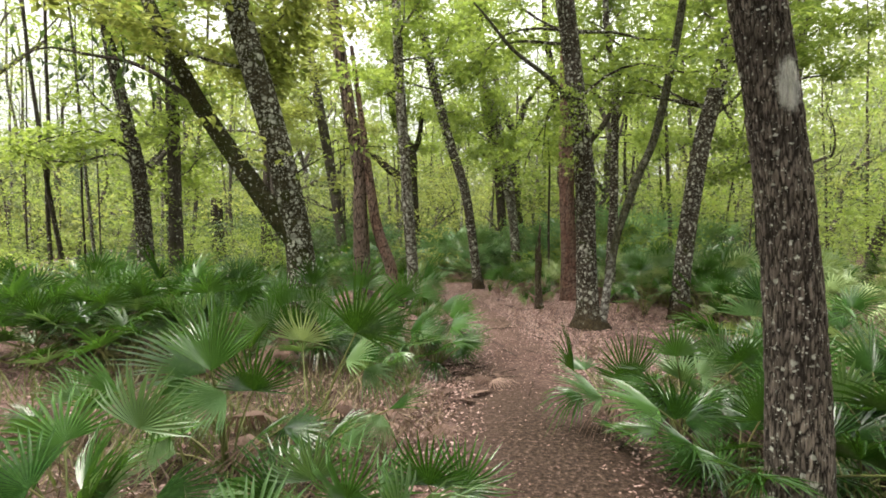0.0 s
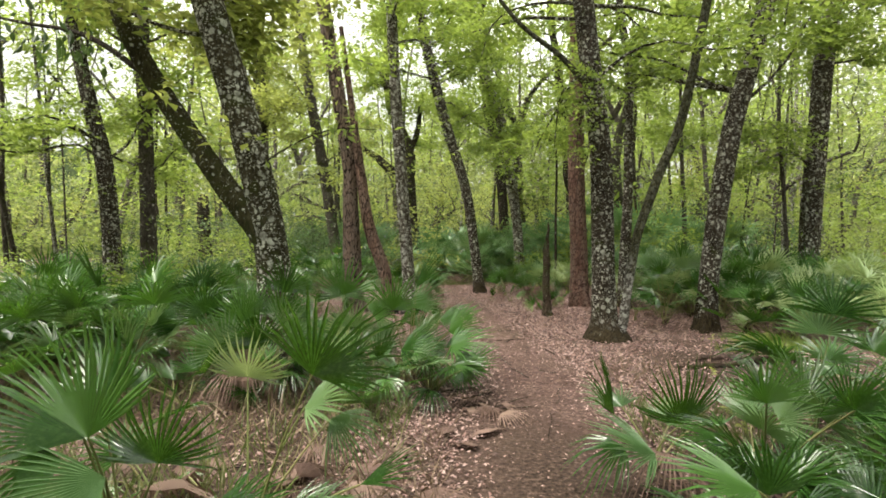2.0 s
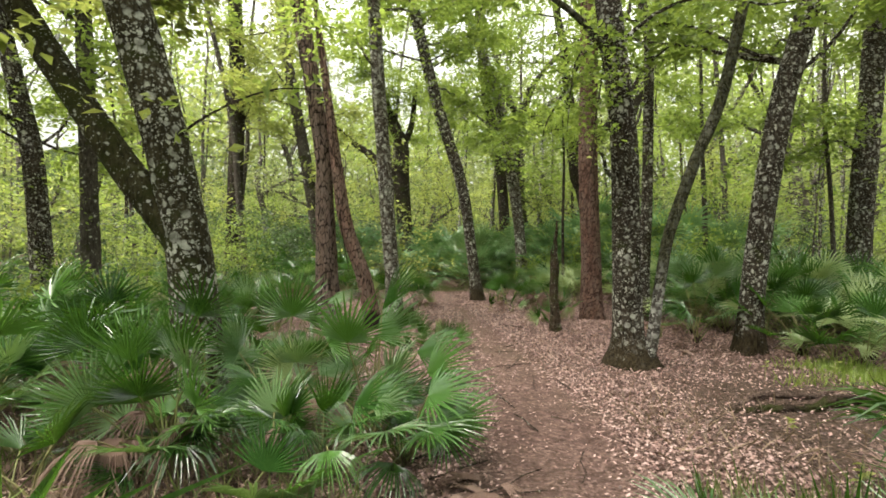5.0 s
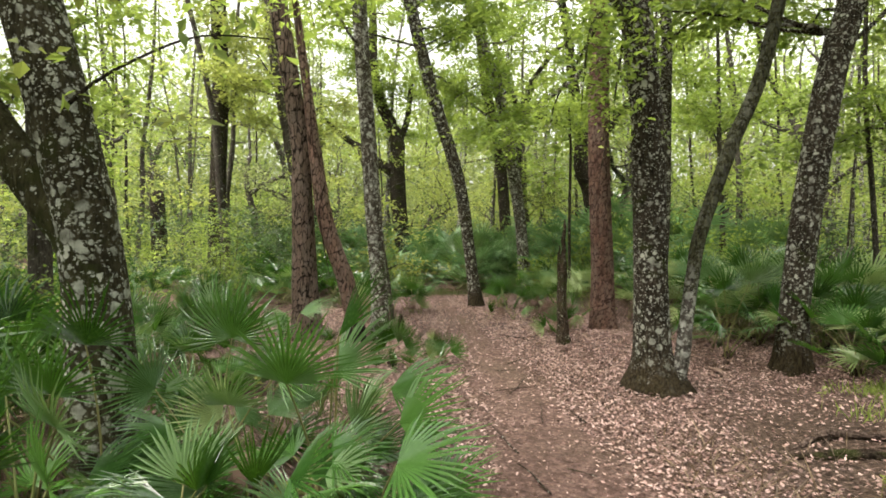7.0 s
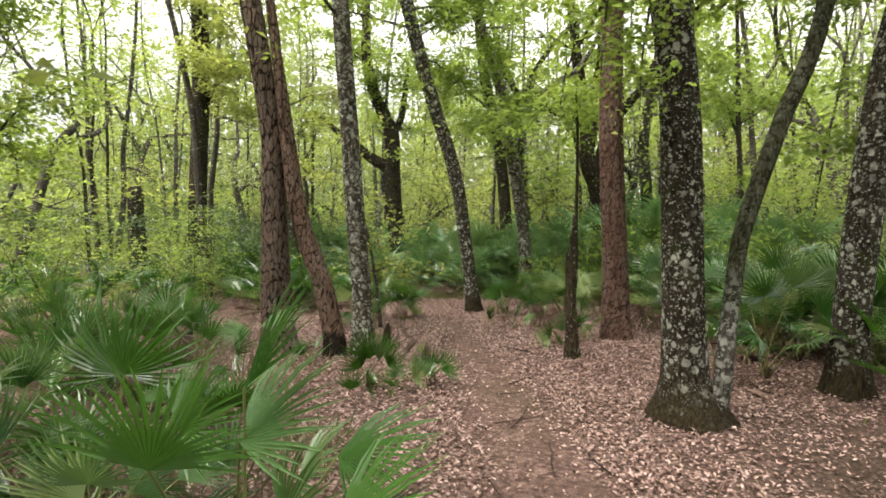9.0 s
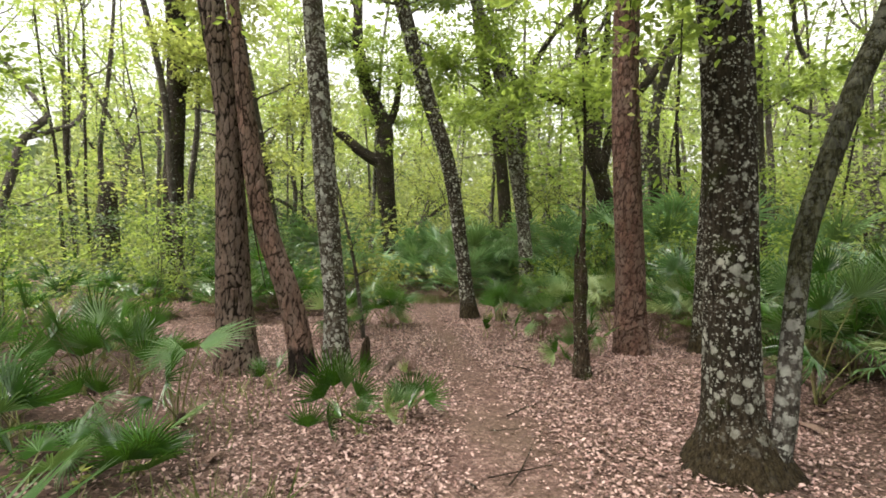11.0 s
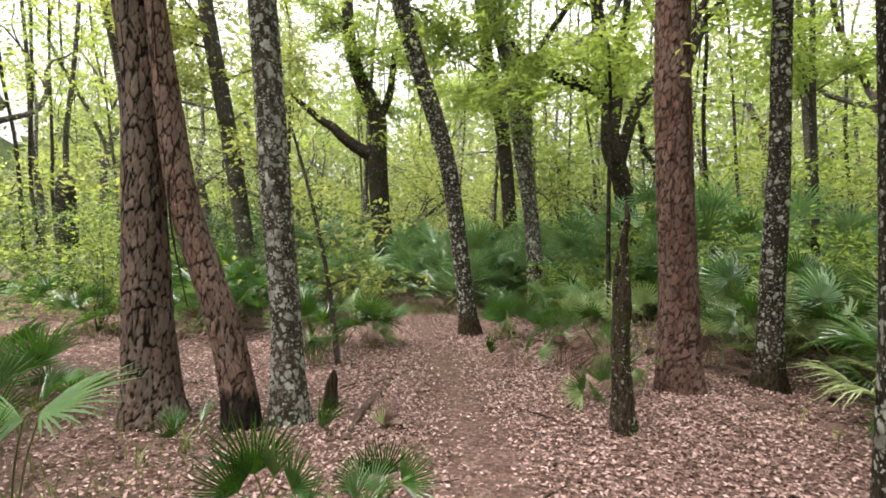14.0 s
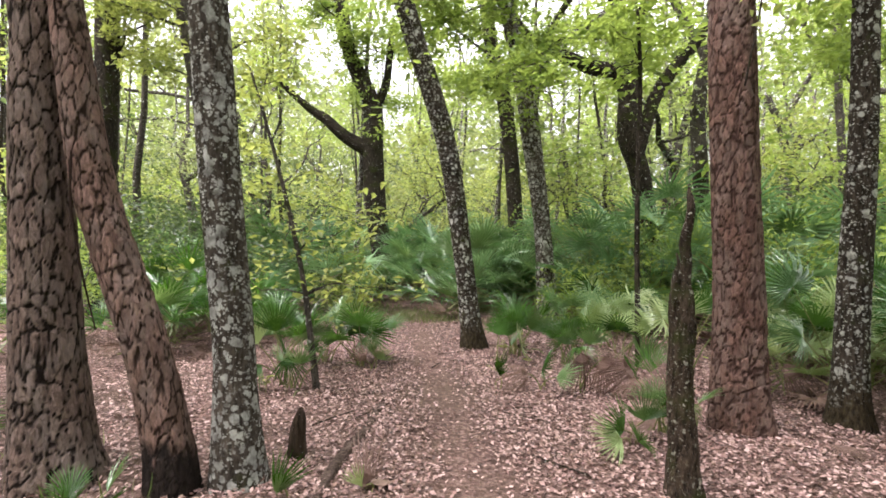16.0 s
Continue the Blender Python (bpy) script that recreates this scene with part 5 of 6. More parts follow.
for spec in (  # x, y, leaves, height, size, seed
    (-.1, 10.2, 7, .24, .22, 56), (.2, 10.5, 6, .2, .2, 57), (-1.3, 11.5, 5, .22, .2, 55), (-2.9, 9.0, 8, .4, .36, 6),
    (-1.3, 15.2, 9, .6, .42, 7), (-.85, 15.4, 9, .6, .42, 60), (-.4, 15.3, 8, .55, .4, 8), (1.6, 15.9, 8, .5, .36, 61), (2.9, 15.4, 8, .6, .38, 62), (2.45, 13.0, 7, .45, .28, 9), (1.3, 15.1, 4, .45, .25, 10), (1.75, 16.2, 8, .7, .38, 11), (2.5, 16.0, 8, .7, .38, 12),
    (2.2, 15.3, 7, .4, .3, 13), (4.8, 14.8, 9, 1.1, .5, 14), (5.2, 13.4, 9, .9, .48, 15), (4.9, 12.6, 8, .8, .42, 16), (5.1, 13.4, 9, .85, .42, 17), (5.4, 11.2, 9, .8, .42, 18),
    (6.0, 9.8, 9, .8, .42, 19), (5.5, 9.4, 8, .75, .42, 20), (6.6, 10.8, 9, .8, .42, 21), (7.2, 12.0, 9, .8, .42, 22), (4.1, 5.9, 7, .5, .4, 23), (3.2, 4.8, 8, .7, .4, 24),
    (5.2, 6.9, 9, .7, .42, 25), (2.9, 3.4, 9, .7, .42, 26), (3.4, 14.6, 7, .8, .4, 27), (-.9, 14.2, 6, .4, .3, 28), (-3.0, 7.6, 9, .8, .42, 29), 
    (-1.6, 2.1, 8, .5, .38, 33), (-.65, 1.9, 7, .4, .34, 34), (-.25, 2.35, 6, .38, .32, 35), 
    (-3.1, 11.4, 9, .75, .4, 39), (-3.7, 10.8, 9, .8, .42, 40), (-2.5, 11.2, 7, .55, .34, 41), (-4.0, 12.0, 9, .85, .42, 42), (-4.4, 11.0, 9, .85, .42, 43), (-3.2, 9.9, 8, .6, .38, 44)):
    palmetto(spec[:2], spec[2], spec[3], spec[4], spec[5], low=0.75 if spec[1] > 8 else 0.3, spiky=8.5 < spec[1] < 13 and spec[0] < 3 or spec[3] < 0.5 and spec[1] > 8, pale=0.45 if spec[1] > 12.5 else 0.25, pale_tone="light" if spec[1] > 12.5 and spec[0] > 2.5 else "pale", label="saw palmetto with spread green fan leaves on leaf litter")


for k, (x, y, n, h, size) in enumerate(((-2.1, 7.6, 9, .7, .42), (-.6, 7.5, 8, .5, .4), (-1.6, 7.9, 8, .6, .42), (-2.3, 5.9, 8, .45, .38), (-1.0, 6.35, 7, .35, .34), (-3.3, 6.6, 9, .6, .42), (-.9, 5.7, 6, .28, .34), (-1.9, 4.4, 5, .25, .3), (-3.0, 4.2, 6, .3, .34))):
    palmetto((x, y), n, h, size, 230 + k, low=0.2, pale=0.3, dead=0.25, label="saw palmetto with green and dead fans in the thicket")
for k, (x, y, n, h, size) in enumerate(((-2.0, 9.25, 8, .3, .36), (-1.45, 9.4, 7, .22, .32), (-2.5, 9.7, 8, .32, .36), (-2.9, 10.1, 8, .4, .38), (-3.6, 10.2, 9, .5, .4), (-3.0, 12.3, 8, .5, .4), (-3.9, 12.8, 9, .6, .42))):
    palmetto((x, y), n, h, size, 260 + k, low=0.2, pale=0.2, dead=0.2, label="saw palmetto with low green and dead fans beside the clearing")
# Lighter fan colour here makes up for light the crowns hold back.
for k, (x, y, n, h, size) in enumerate(((5.1, 9.9, 10, .75, .46), (5.6, 10.5, 10, .9, .48), (6.2, 10.1, 10, .8, .46), (6.8, 10.7, 10, .9, .48), (4.45, 11.7, 9, .75, .44), (5.8, 11.3, 10, 1.0, .5), (5.2, 9.45, 8, .5, .38), (6.6, 9.6, 9, .75, .44), (5.3, 12.3, 9, 1.0, .5), (6.4, 11.9, 9, 1.0, .5))):
    palmetto((x, y), n, h, size, 90 + k, low=0.5, pale=0.45, dead=0.08, pale_tone="light", label="saw palmetto with bright spread fans behind the clearing")


def clear(x, y, gap):
    trees = ((1.91, 2.8), (-1.86, 7.2), (-1.6, 12), (-.8, 12), (-.67, 12.2), (1.13, 16.4), (2.67, 18.8), (3.1, 13.1), (4.2, 13.3), (4.6, 10.3), (2.7, 9.66), (2.18, 12))
    return abs(x - float(path_x(y))) > gap and all((x - a) ** 2 + (y - b) ** 2 > 0.4 for a, b in trees)


models = [palmetto(p, 11, h, s, 60 + k, label="saw palmetto in the undergrowth", dead=0.1, pale=0.25, whole=True, low=0.45) for k, (p, h, s) in enumerate([((-4.6, 8.8), .85, .45), ((-5.4, 6.8), .8, .42), ((7.6, 10.4), .85, .45), ((6.3, 13.6), .9, .46), ((-4.2, 7.4), .7, .4), ((6.0, 11.6), .75, .4)])]
light = [palmetto(p, 11, h, s, 160 + k, label="saw palmetto in the undergrowth with highlights painted as lighter fans", dead=0.12, pale=0.7, whole=True, low=0.45, pale_tone="light") for k, (p, h, s) in enumerate([((5.2, 12.4), .8, .42), ((6.8, 14.6), .9, .45), ((7.3, 9.2), .8, .42)])]
r = np.random.default_rng(21)
count = 0
BANDS = (  # x, x, y, y, how many
    (-6.5, -3.2, 6.0, 9.0, 9), (-9, -3.0, 6, 12, 20), (-13, -5.5, 9, 22, 34), (3.6, 8.5, 10.2, 16, 34), (5, 14, 13, 22, 30), (3.0, 9, 2.6, 6.0, 16), (6.0, 11, 6, 11, 14), (-6, -2.2, 15.8, 20.5, 22), (3.0, 6, 16, 20, 12))
for x0, x1, y0, y1, n in BANDS:
    for k in range(n):
        x, y = r.uniform(x0, x1), r.uniform(y0, y1)
        if not clear(x, y, 1.75) or 3 < x < 4.8 and 9 < y < 13.2:
            continue
        s = r.uniform(0.75, 1.2)
        copy_thing(models[count % 6] if x < 3 or count % 3 == 0 else light[count % 2 + (count // 4) % 2], pose(x, y, gz(x, y), 0, 0, r.uniform(0, 360)) @ Matrix.Scale(s, 4))
        count += 1
# palm thicket that closes the view ahead
palms = [palmetto(p, 19, (1.0, 1.3, 1.65)[k], .6, 80 + k, tone="palm", name="fan_palm", label="fan palm with drooping blue-green leaves in the thicket", pale=0.3, dead=0.1, pale_tone="pale", low=0.2, whole=True) for k, p in enumerate([(-.4, 22.4), (1.2, 21.6), (3.4, 20.6)])]
r = np.random.default_rng(22)
for k in range(72):
    x, y = r.uniform(-8, 14), 19.6 + 9 * r.random() ** 1.3
    if abs(x - float(path_x(y))) < 1.2 and y < 22.5 or (x < -3 and y < 23):
        y += 4
    copy_thing(palms[k % 3], pose(x, y, gz(x, y), 0, 0, r.uniform(0, 360)) @ Matrix.Scale(r.uniform(0.75, 1.3), 4))


for k, (x, y, s) in enumerate(((4.6, 18.6, 1.3), (5.6, 18.2, 1.45), (6.4, 17.6, 1.35), (7.3, 18.8, 1.5), (8.3, 17.4, 1.4), (5.1, 20.4, 1.5), (6.3, 20.2, 1.55), (7.7, 20.8, 1.6), (3.7, 19.8, 1.2), (9.3, 19.2, 1.5), (-2.0, 20.6, 1.2), (-3.2, 21.4, 1.3))):
    copy_thing(palms[k % 3], pose(x, y, gz(x, y), 0, 0, r.uniform(0, 360)) @ Matrix.Scale(s, 4))


# ---- background woods ----
def crooked(r, start, way, length, rad, depth, out):
    """Crooked rows of a stem that forks again and again; collects them in out and returns the tips."""
    p, d, rows = np.array(start, float), unit(np.array(way, float)), [[*start, rad]]
    n = 4 if depth else 6
    for k in range(n):
        d = unit(d + r.normal(0, 0.16 + 0.05 * depth, 3) + [0, 0, 0.07])
        p = p + d * length / n
        rows.append([*p, rad * (1 - 0.4 * (k + 1) / n)])
    out.append((depth, rows))
    tips = [p.copy()]
    if depth < 3:
        for k in range(2 if depth else int(r.integers(2, 4))):
            az = r.uniform(0, 6.283)
            side = np.array([math.cos(az), math.sin(az), 0])
            b = rows[-1] if k == 0 else rows[int(r.integers(n // 2, n))]
            tips += crooked(r, b[:3], d * 0.8 + side * r.uniform(0.35, 0.8), length * r.uniform(0.55, 0.8), b[3] * r.uniform(0.6, 0.85), depth + 1, out)
    return tips


def far_tree(seed, h, mat, lmat, leaf):
    r = np.random.default_rng(seed)
    ob = thing("woodland_tree", (0, 0, 0), "forked woodland tree with yellow-green spring leaves", "tree", "trees of the wood")
    lines = []
    tips = np.array(crooked(r, (0, 0, -0.05), (*r.normal(0, 0.12, 2), 1), h * 0.4, 0.02 + 0.0105 * h, 0, lines))
    part("trunk", stem_mesh("trunk", lines[0][1], mat, (0, 0, 0), sides=9, step=0.5, seed=seed, flare=0.3), ob)
    for depth, rows in lines[1:]:
        if depth == 1:
            part("limb", stem_mesh("limb", rows, mat, (0, 0, 0), sides=7, step=0.5, seed=seed), ob)
    fine = [rows for depth, rows in lines if depth > 1]
    c = [tips.repeat(3, 0) + r.normal(0, 0.5, (len(tips) * 3, 3)) * [1, 1, 0.4]]
    for rows in fine:
        q = np.array(rows)[1:, :3]
        c.append(q.repeat(2, 0) + r.normal(0, 0.45, (len(q) * 2, 3)) * [1, 1, 0.4])
    for k in range(7):
        z = h * r.uniform(0.1, 0.45)
        b = np.array([np.interp(z, [p[2] for p in lines[0][1]], [p[i] for p in lines[0][1]]) for i in range(3)])
        az, ln = r.uniform(0, 6.283), r.uniform(0.6, 2.2)
        e = b + ln * np.array([math.cos(az), math.sin(az), r.uniform(0.0, 0.6)])
        fine.append([[*b, 0.02], [*((b + e) / 2 + r.normal(0, 0.12, 3)), 0.013], [*e, 0.005]])
        c.append(e + r.normal(0, 0.55, (9, 3)) * [1, 1, 0.3])
    tagged(part("twig_growth", joined_stems("twig_growth", fine, mat, (0, 0, 0), sides=4, step=0.6), ob), kind="stuff")
    part("crown", leaf_mesh("crown", *sprays(np.vstack(c), r, 8, 0.9, leaf * 1.12), [lmat]), ob)
    return ob


r = np.random.default_rng(31)
spots = []
while len(spots) < 104:
    x, y = r.uniform(-34, 34), 17 + 36 * r.random() ** 0.8
    if -.95 < (x - .7) / (y - 7) < -.78 or abs(x) > 4 + 0.75 * y or (abs(x) < 6 and y < 24) or any((x - a) ** 2 + (y - b) ** 2 < 2.2 for a, b in spots):
        continue
    spots.append((x, y))
kinds = [far_tree(200 + k, h, m, l, s) for k, (h, m, l, s) in enumerate([(12, M_FAR, M_LEAF, .17), (15, M_FAR, M_LEAF_FAR, .18), (8, M_FAR, M_LEAF_YELLOW, .15), (17, M_FAR, M_LEAF_MID, .19), (7, M_DARK, M_LEAF_MID, .14), (14, M_FAR, M_LEAF, .18)])]
for k, (x, y) in enumerate(spots):
    m = pose(x, y, gz(x, y) - 0.03, r.normal(0, 3), r.normal(0, 4), r.uniform(0, 360)) @ Matrix.Scale(r.uniform(0.8, 1.2), 4)
    if k < len(kinds):
        kinds[k].matrix_basis = m
    else:
        copy_thing(kinds[k % len(kinds)], m)


poles = []
for k in range(4):
    r2 = np.random.default_rng(300 + k)
    ob = thing("slim_tree", (0, 0, 0), "slim bare trunk of a young woodland tree", "tree", "trees of the wood")
    rows = [(0.25 * math.sin(z * 0.5 + k) * z / 8 + r2.normal(0, 0.05), r2.normal(0, 0.05), z, (0.05 + 0.02 * k) * (1 - 0.05 * z)) for z in np.linspace(0, 13, 9)]
    part("trunk", stem_mesh("trunk", rows, (M_FAR, M_DARK, M_OAK_PALE, M_FAR)[k], (0, 0, 0.05), sides=8, step=0.6, seed=k), ob)
    c = np.array([[p[0], p[1], p[2]] for p in rows[4:]]).repeat(5, 0)
    part("crown", leaf_mesh("crown", *sprays(c + r2.normal(0, 0.7, c.shape) * [1, 1, .5], r2, 14, 0.9, .12), [M_LEAF]), ob)
    poles.append(ob)
r = np.random.default_rng(33)
for k in range(86):
    y = r.uniform(17, 40) if k < 70 else r.uniform(10.5, 19)
    x = r.uniform(-0.85 * y, 0.85 * y) if k < 70 else r.uniform(-0.95 * y, -0.42 * y) if k < 80 else r.uniform(0.5 * y, 0.9 * y)
    if -.95 < (x - .7) / (y - 7) < -.78:
        x = -x
    while abs(x) < 5.5 and y < 23.5 and k < 70:
        y += 4
    m = pose(x, y, gz(x, y) - 0.03, r.normal(0, 2.5), r.normal(0, 4), r.uniform(0, 360))
    if k >= 70:
        m = m @ Matrix.Diagonal((0.45, 0.45, 0.8, 1))
    if k < 4:
        poles[k].matrix_basis = m
    else:
        copy_thing(poles[k % 4], m)


# Unseen trees and palmettos added behind the start to close off light there.
r = np.random.default_rng(35)
for k in range(16):
    x, y = r.uniform(-16, 16), r.uniform(-16, -2.5)
    if abs(x - .5) < 1.6:
        x += 4
    copy_thing(kinds[k % len(kinds)] if k % 2 else poles[k % 4], pose(x, y, gz(x, y) - 0.03, 0, 0, r.uniform(0, 360)))
for k in range(14):
    x, y = r.uniform(-7, 8), r.uniform(-7, .8)
    if abs(x - .5) < 1.8:
        x += 3.6 if x > .5 else -3.6
    copy_thing(models[k % 6], pose(x, y, gz(x, y), 0, 0, r.uniform(0, 360)))


def far_woods():
    r = np.random.default_rng(41)
    n = 72000
    az = np.where(r.random(n) < 0.62, r.uniform(0.6, 2.54, n), r.uniform(0, 6.283, n))
    d = r.uniform(42, 72, n)
    lump = 17 - 11 * np.exp(-((az - 2.26) / 0.13) ** 2) + 3 * np.sin(az * 7) + 3 * np.sin(az * 17 + 1) + 2.5 * np.sin(az * 41)
    z = lump * r.random(n) ** 0.9
    pos = np.stack([d * np.cos(az), 8 + d * np.sin(az), z], 1)
    le = r.uniform(0.4, 0.95, n)
    me = leaf_mesh("far_woods", pos, r.normal(0, 1, (n, 3)), r.normal(0, 1, (n, 3)), le, le * 0.6, [M_LEAF_FAR])
    tagged(new("far_woods", me), "distant woodland foliage closing the view", "woods", kind="stuff")


far_woods()


def woods_behind():
    """Unseen foliage added behind the start and to its sides to block low light."""
    r = np.random.default_rng(42)
    n = 15000
    az = r.uniform(2.75, 6.68, n)
    d = 7 + 20 * r.random(n)
    pos = np.stack([0.5 + d * np.cos(az), 1.5 + d * np.sin(az), 0.3 + (4 + 0.45 * d) * r.random(n)], 1)
    le = r.uniform(0.35, 0.8, n)
    me = leaf_mesh("woods_behind", pos, r.normal(0, 1, (n, 3)), r.normal(0, 1, (n, 3)), le, le * 0.6, [M_LEAF_FAR])
    tagged(new("woods_behind", me), "unseen foliage added round the start to block low light", "woods", kind="stuff")


woods_behind()


def backdrop():
    m, nt, bsdf = material("distant_woods")
    v = coords(nt, (1, 1, 1))
    col = ramp(nt, noise_tex(nt, v, 0.9, 8, 0.75), [(0.3, (0.02, 0.03, 0.012)), (0.5, (0.07, 0.10, 0.035)), (0.7, (0.18, 0.22, 0.08))])
    nt.links.new(col, bsdf.inputs["Base Color"])
    bsdf.inputs["Roughness"].default_value = 1.0
    n = 360
    az = np.linspace(0, 2 * np.pi, n, endpoint=False)
    top = 11 + 2 * np.sin(az * 9) + 1.5 * np.sin(az * 23 + 1) + 1.2 * np.sin(az * 61) + np.random.default_rng(3).normal(0, 0.5, n)
    low = np.stack([82 * np.cos(az), 8 + 82 * np.sin(az), np.full(n, -1.0)], 1)
    high = np.stack([84 * np.cos(az), 8 + 84 * np.sin(az), top], 1)
    i = np.arange(n)
    f = np.stack([i, (i + 1) % n, n + (i + 1) % n, n + i], 1)
    tagged(new("backdrop", quick_mesh("backdrop", np.vstack([low, high]), f, [m])), "far edge of the wood", "backdrop", kind="structure")


backdrop()


def undergrowth(name, n, xs, ys, zs, mat, per, leaf, seed, label, test):
    r = np.random.default_rng(seed)
    x, y = r.uniform(*xs, n), r.uniform(*ys, n)
    lumps = np.sin(x * 1.1 + seed) * np.sin(y * 0.9 + seed) + 0.5 * np.sin(x * 2.7) * np.sin(y * 2.3)
    keep = test(x, y) & ~((np.abs((x - .7) / (y - 7) + .87) < .1) & (y > 14) & (zs[1] > 5)) & (lumps > r.uniform(-1.2, 0.5, n))
    x, y = x[keep], y[keep]
    c = np.stack([x, y, ground_z(x, y) + zs[0] + (zs[1] - zs[0]) * r.random(len(x)) ** 1.3], 1)
    c = (c[:, None] + r.normal(0, 1, (len(c), 9, 3)) * [0.75, 0.75, 0.22]).reshape(-1, 3)
    c[:, 2] = np.maximum(c[:, 2], 0.15)
    me = leaf_mesh(name, *sprays(c, r, per, 1.0, leaf), [mat])
    tagged(new(name, me), label, "undergrowth", kind="stuff")


def off_path(x, y):
    return ((np.abs(x - path_x(y)) > 3.2) | (y > 22.5)) & ~((x > -5.5) & (x < 5) & (y < 18.5))


undergrowth("undergrowth", 330, (-20, 20), (12, 34), (0.15, 2.0), M_LEAF, 30, 0.10, 43, "low leafy green undergrowth between the trees", off_path)
undergrowth("undergrowth", 90, (-9.5, -1.8), (17.5, 24), (0.2, 2.4), M_LEAF_DARK, 26, 0.11, 49, "dark leafy shrubs beyond the clearing", lambda x, y: x < -1.8)
far_side = lambda x, y: (np.abs(x) > 7) | (y > 25)
undergrowth("understory", 130, (-14, 15), (11.5, 22), (0.9, 6.0), M_LEAF, 24, 0.10, 47, "fresh green understory sprays beside the clearing", lambda x, y: (x > 5.2) | (x < -7.5) | ((x > 4.6) & (y > 17)))
undergrowth("understory", 300, (-34, 4), (17, 46), (0.8, 9.5), M_LEAF_YELLOW, 18, 0.16, 44, "yellow-green understory foliage between the trunks", far_side)
undergrowth("understory", 110, (4, 32), (18, 44), (1.0, 9.0), M_LEAF_YELLOW, 18, 0.15, 48, "yellow-green understory foliage between the trunks", far_side)
undergrowth("understory", 440, (-22, 32), (18, 44), (0.5, 12.0), M_LEAF_FAR, 18, 0.15, 45, "mid-green understory foliage between the trunks", far_side)
# Dark leaves take the place of shaded gaps in the far foliage.
undergrowth("understory", 330, (-26, 26), (20, 40), (0.2, 5.5), M_LEAF_DARK, 20, 0.13, 46, "dark understory leaves put in for shaded gaps between the trunks", far_side)


def shrub(x, y, h, seed, lmat):
    """A many-stemmed leafy bush."""
    r = np.random.default_rng(seed)
    ob = thing("shrub", (x, y, gz(x, y)), "leafy green shrub at the edge of the clearing", "shrub", "shrubs of the undergrowth")
    lines, c = [], []
    for k in range(7):
        az, lean = r.uniform(0, 6.283), r.uniform(0.1, 0.6)
        p, d = np.array([0.04 * math.cos(az), 0.04 * math.sin(az), -0.03]), np.array([math.cos(az) * lean, math.sin(az) * lean, 1.0])
        rows = [[*p, 0.014]]
        for q in range(4):
            d = unit(d + r.normal(0, 0.2, 3))
            p = p + d * h / 4 * r.uniform(0.8, 1.2)
            rows.append([*p, 0.012 * (1 - 0.22 * q)])
            c.append(p + r.normal(0, 0.22, (5, 3)) * [1, 1, 0.6])
        lines.append(rows)
    tagged(part("twig_growth", joined_stems("twig_growth", lines, M_FAR, (0, 0, 0), sides=5, step=0.2), ob), kind="stuff")
    tagged(part("foliage", leaf_mesh("foliage", *sprays(np.vstack(c), r, 13, 0.42, 0.085), [lmat]), ob), kind="stuff")


for k, (x, y, h) in enumerate(((-5.3, 16.6, 2.2), (-6.4, 14.2, 1.9), (-7.4, 12.4, 1.6), (-5.5, 10.4, 1.2), (-7.2, 9.6, 1.3), (-5.0, 7.6, .9), (4.3, 18.1, 1.5), (5.9, 15.7, 1.7), (6.9, 14.0, 1.5), (7.6, 11.4, 1.3), (6.4, 18.0, 2.4), (8.6, 15.5, 2.2), (-1.4, 19.8, 1.3), (3.3, 17.6, 1.0))):
    shrub(x, y, h, 700 + k, (M_LEAF_MID, M_LEAF, M_LEAF_DARK)[k % 3])


# ---- fallen wood ----
def fallen(name, rows, mat, label, seed, rough=0.1):
    o = rows[0][:3]
    rows = [(x, y, gz(x, y) + z, rr) for x, y, z, rr in rows]
    o = rows[0][:3]
    ob = new(name, stem_mesh(name, rows, mat, o, sides=24, step=0.03, seed=seed, rough=rough, bend=0.03, plates=0.08 * rough, grain=(16, 22), sharp=3.5))
    ob.location = o
    return tagged(ob, label, "log")


fallen("fallen_log", [(-.1, 11.7, -.005, .035), (-.07, 12.5, .0, .045), (.03, 13.2, -.005, .04), (.08, 13.9, -.01, .028)], M_LOG, "brown rotting log half sunk in the leaf litter", 1)
fallen("fallen_log", [(2.98, 7.85, .01, .012), (3.15, 7.8, .02, .032), (3.4, 7.76, .025, .05), (3.7, 7.68, .015, .042), (4.0, 7.74, .025, .055), (4.4, 7.7, .01, .045), (5.0, 7.55, .01, .02)], M_ROT, "dark crumbling log on the leaf litter", 2, 0.3)
fallen("fallen_log", [(3.1, 8.0, .01, .012), (3.4, 8.06, .025, .028), (3.8, 8.0, .02, .03), (4.3, 8.12, .01, .018)], M_LOG, "grey weathered branch beside a crumbling log", 3, 0.2)
T("tree_stump", "small broken stub of a rotten sapling", [[(-.4, 12.55, 0, .07), (-.4, 12.55, .15, .06), (-.38, 12.55, .28, .045), (-.37, 12.55, .36, .015)]], M_ROT, seed=30, crown=0, height=0, sides=12, step=0.04, flare=0.3)


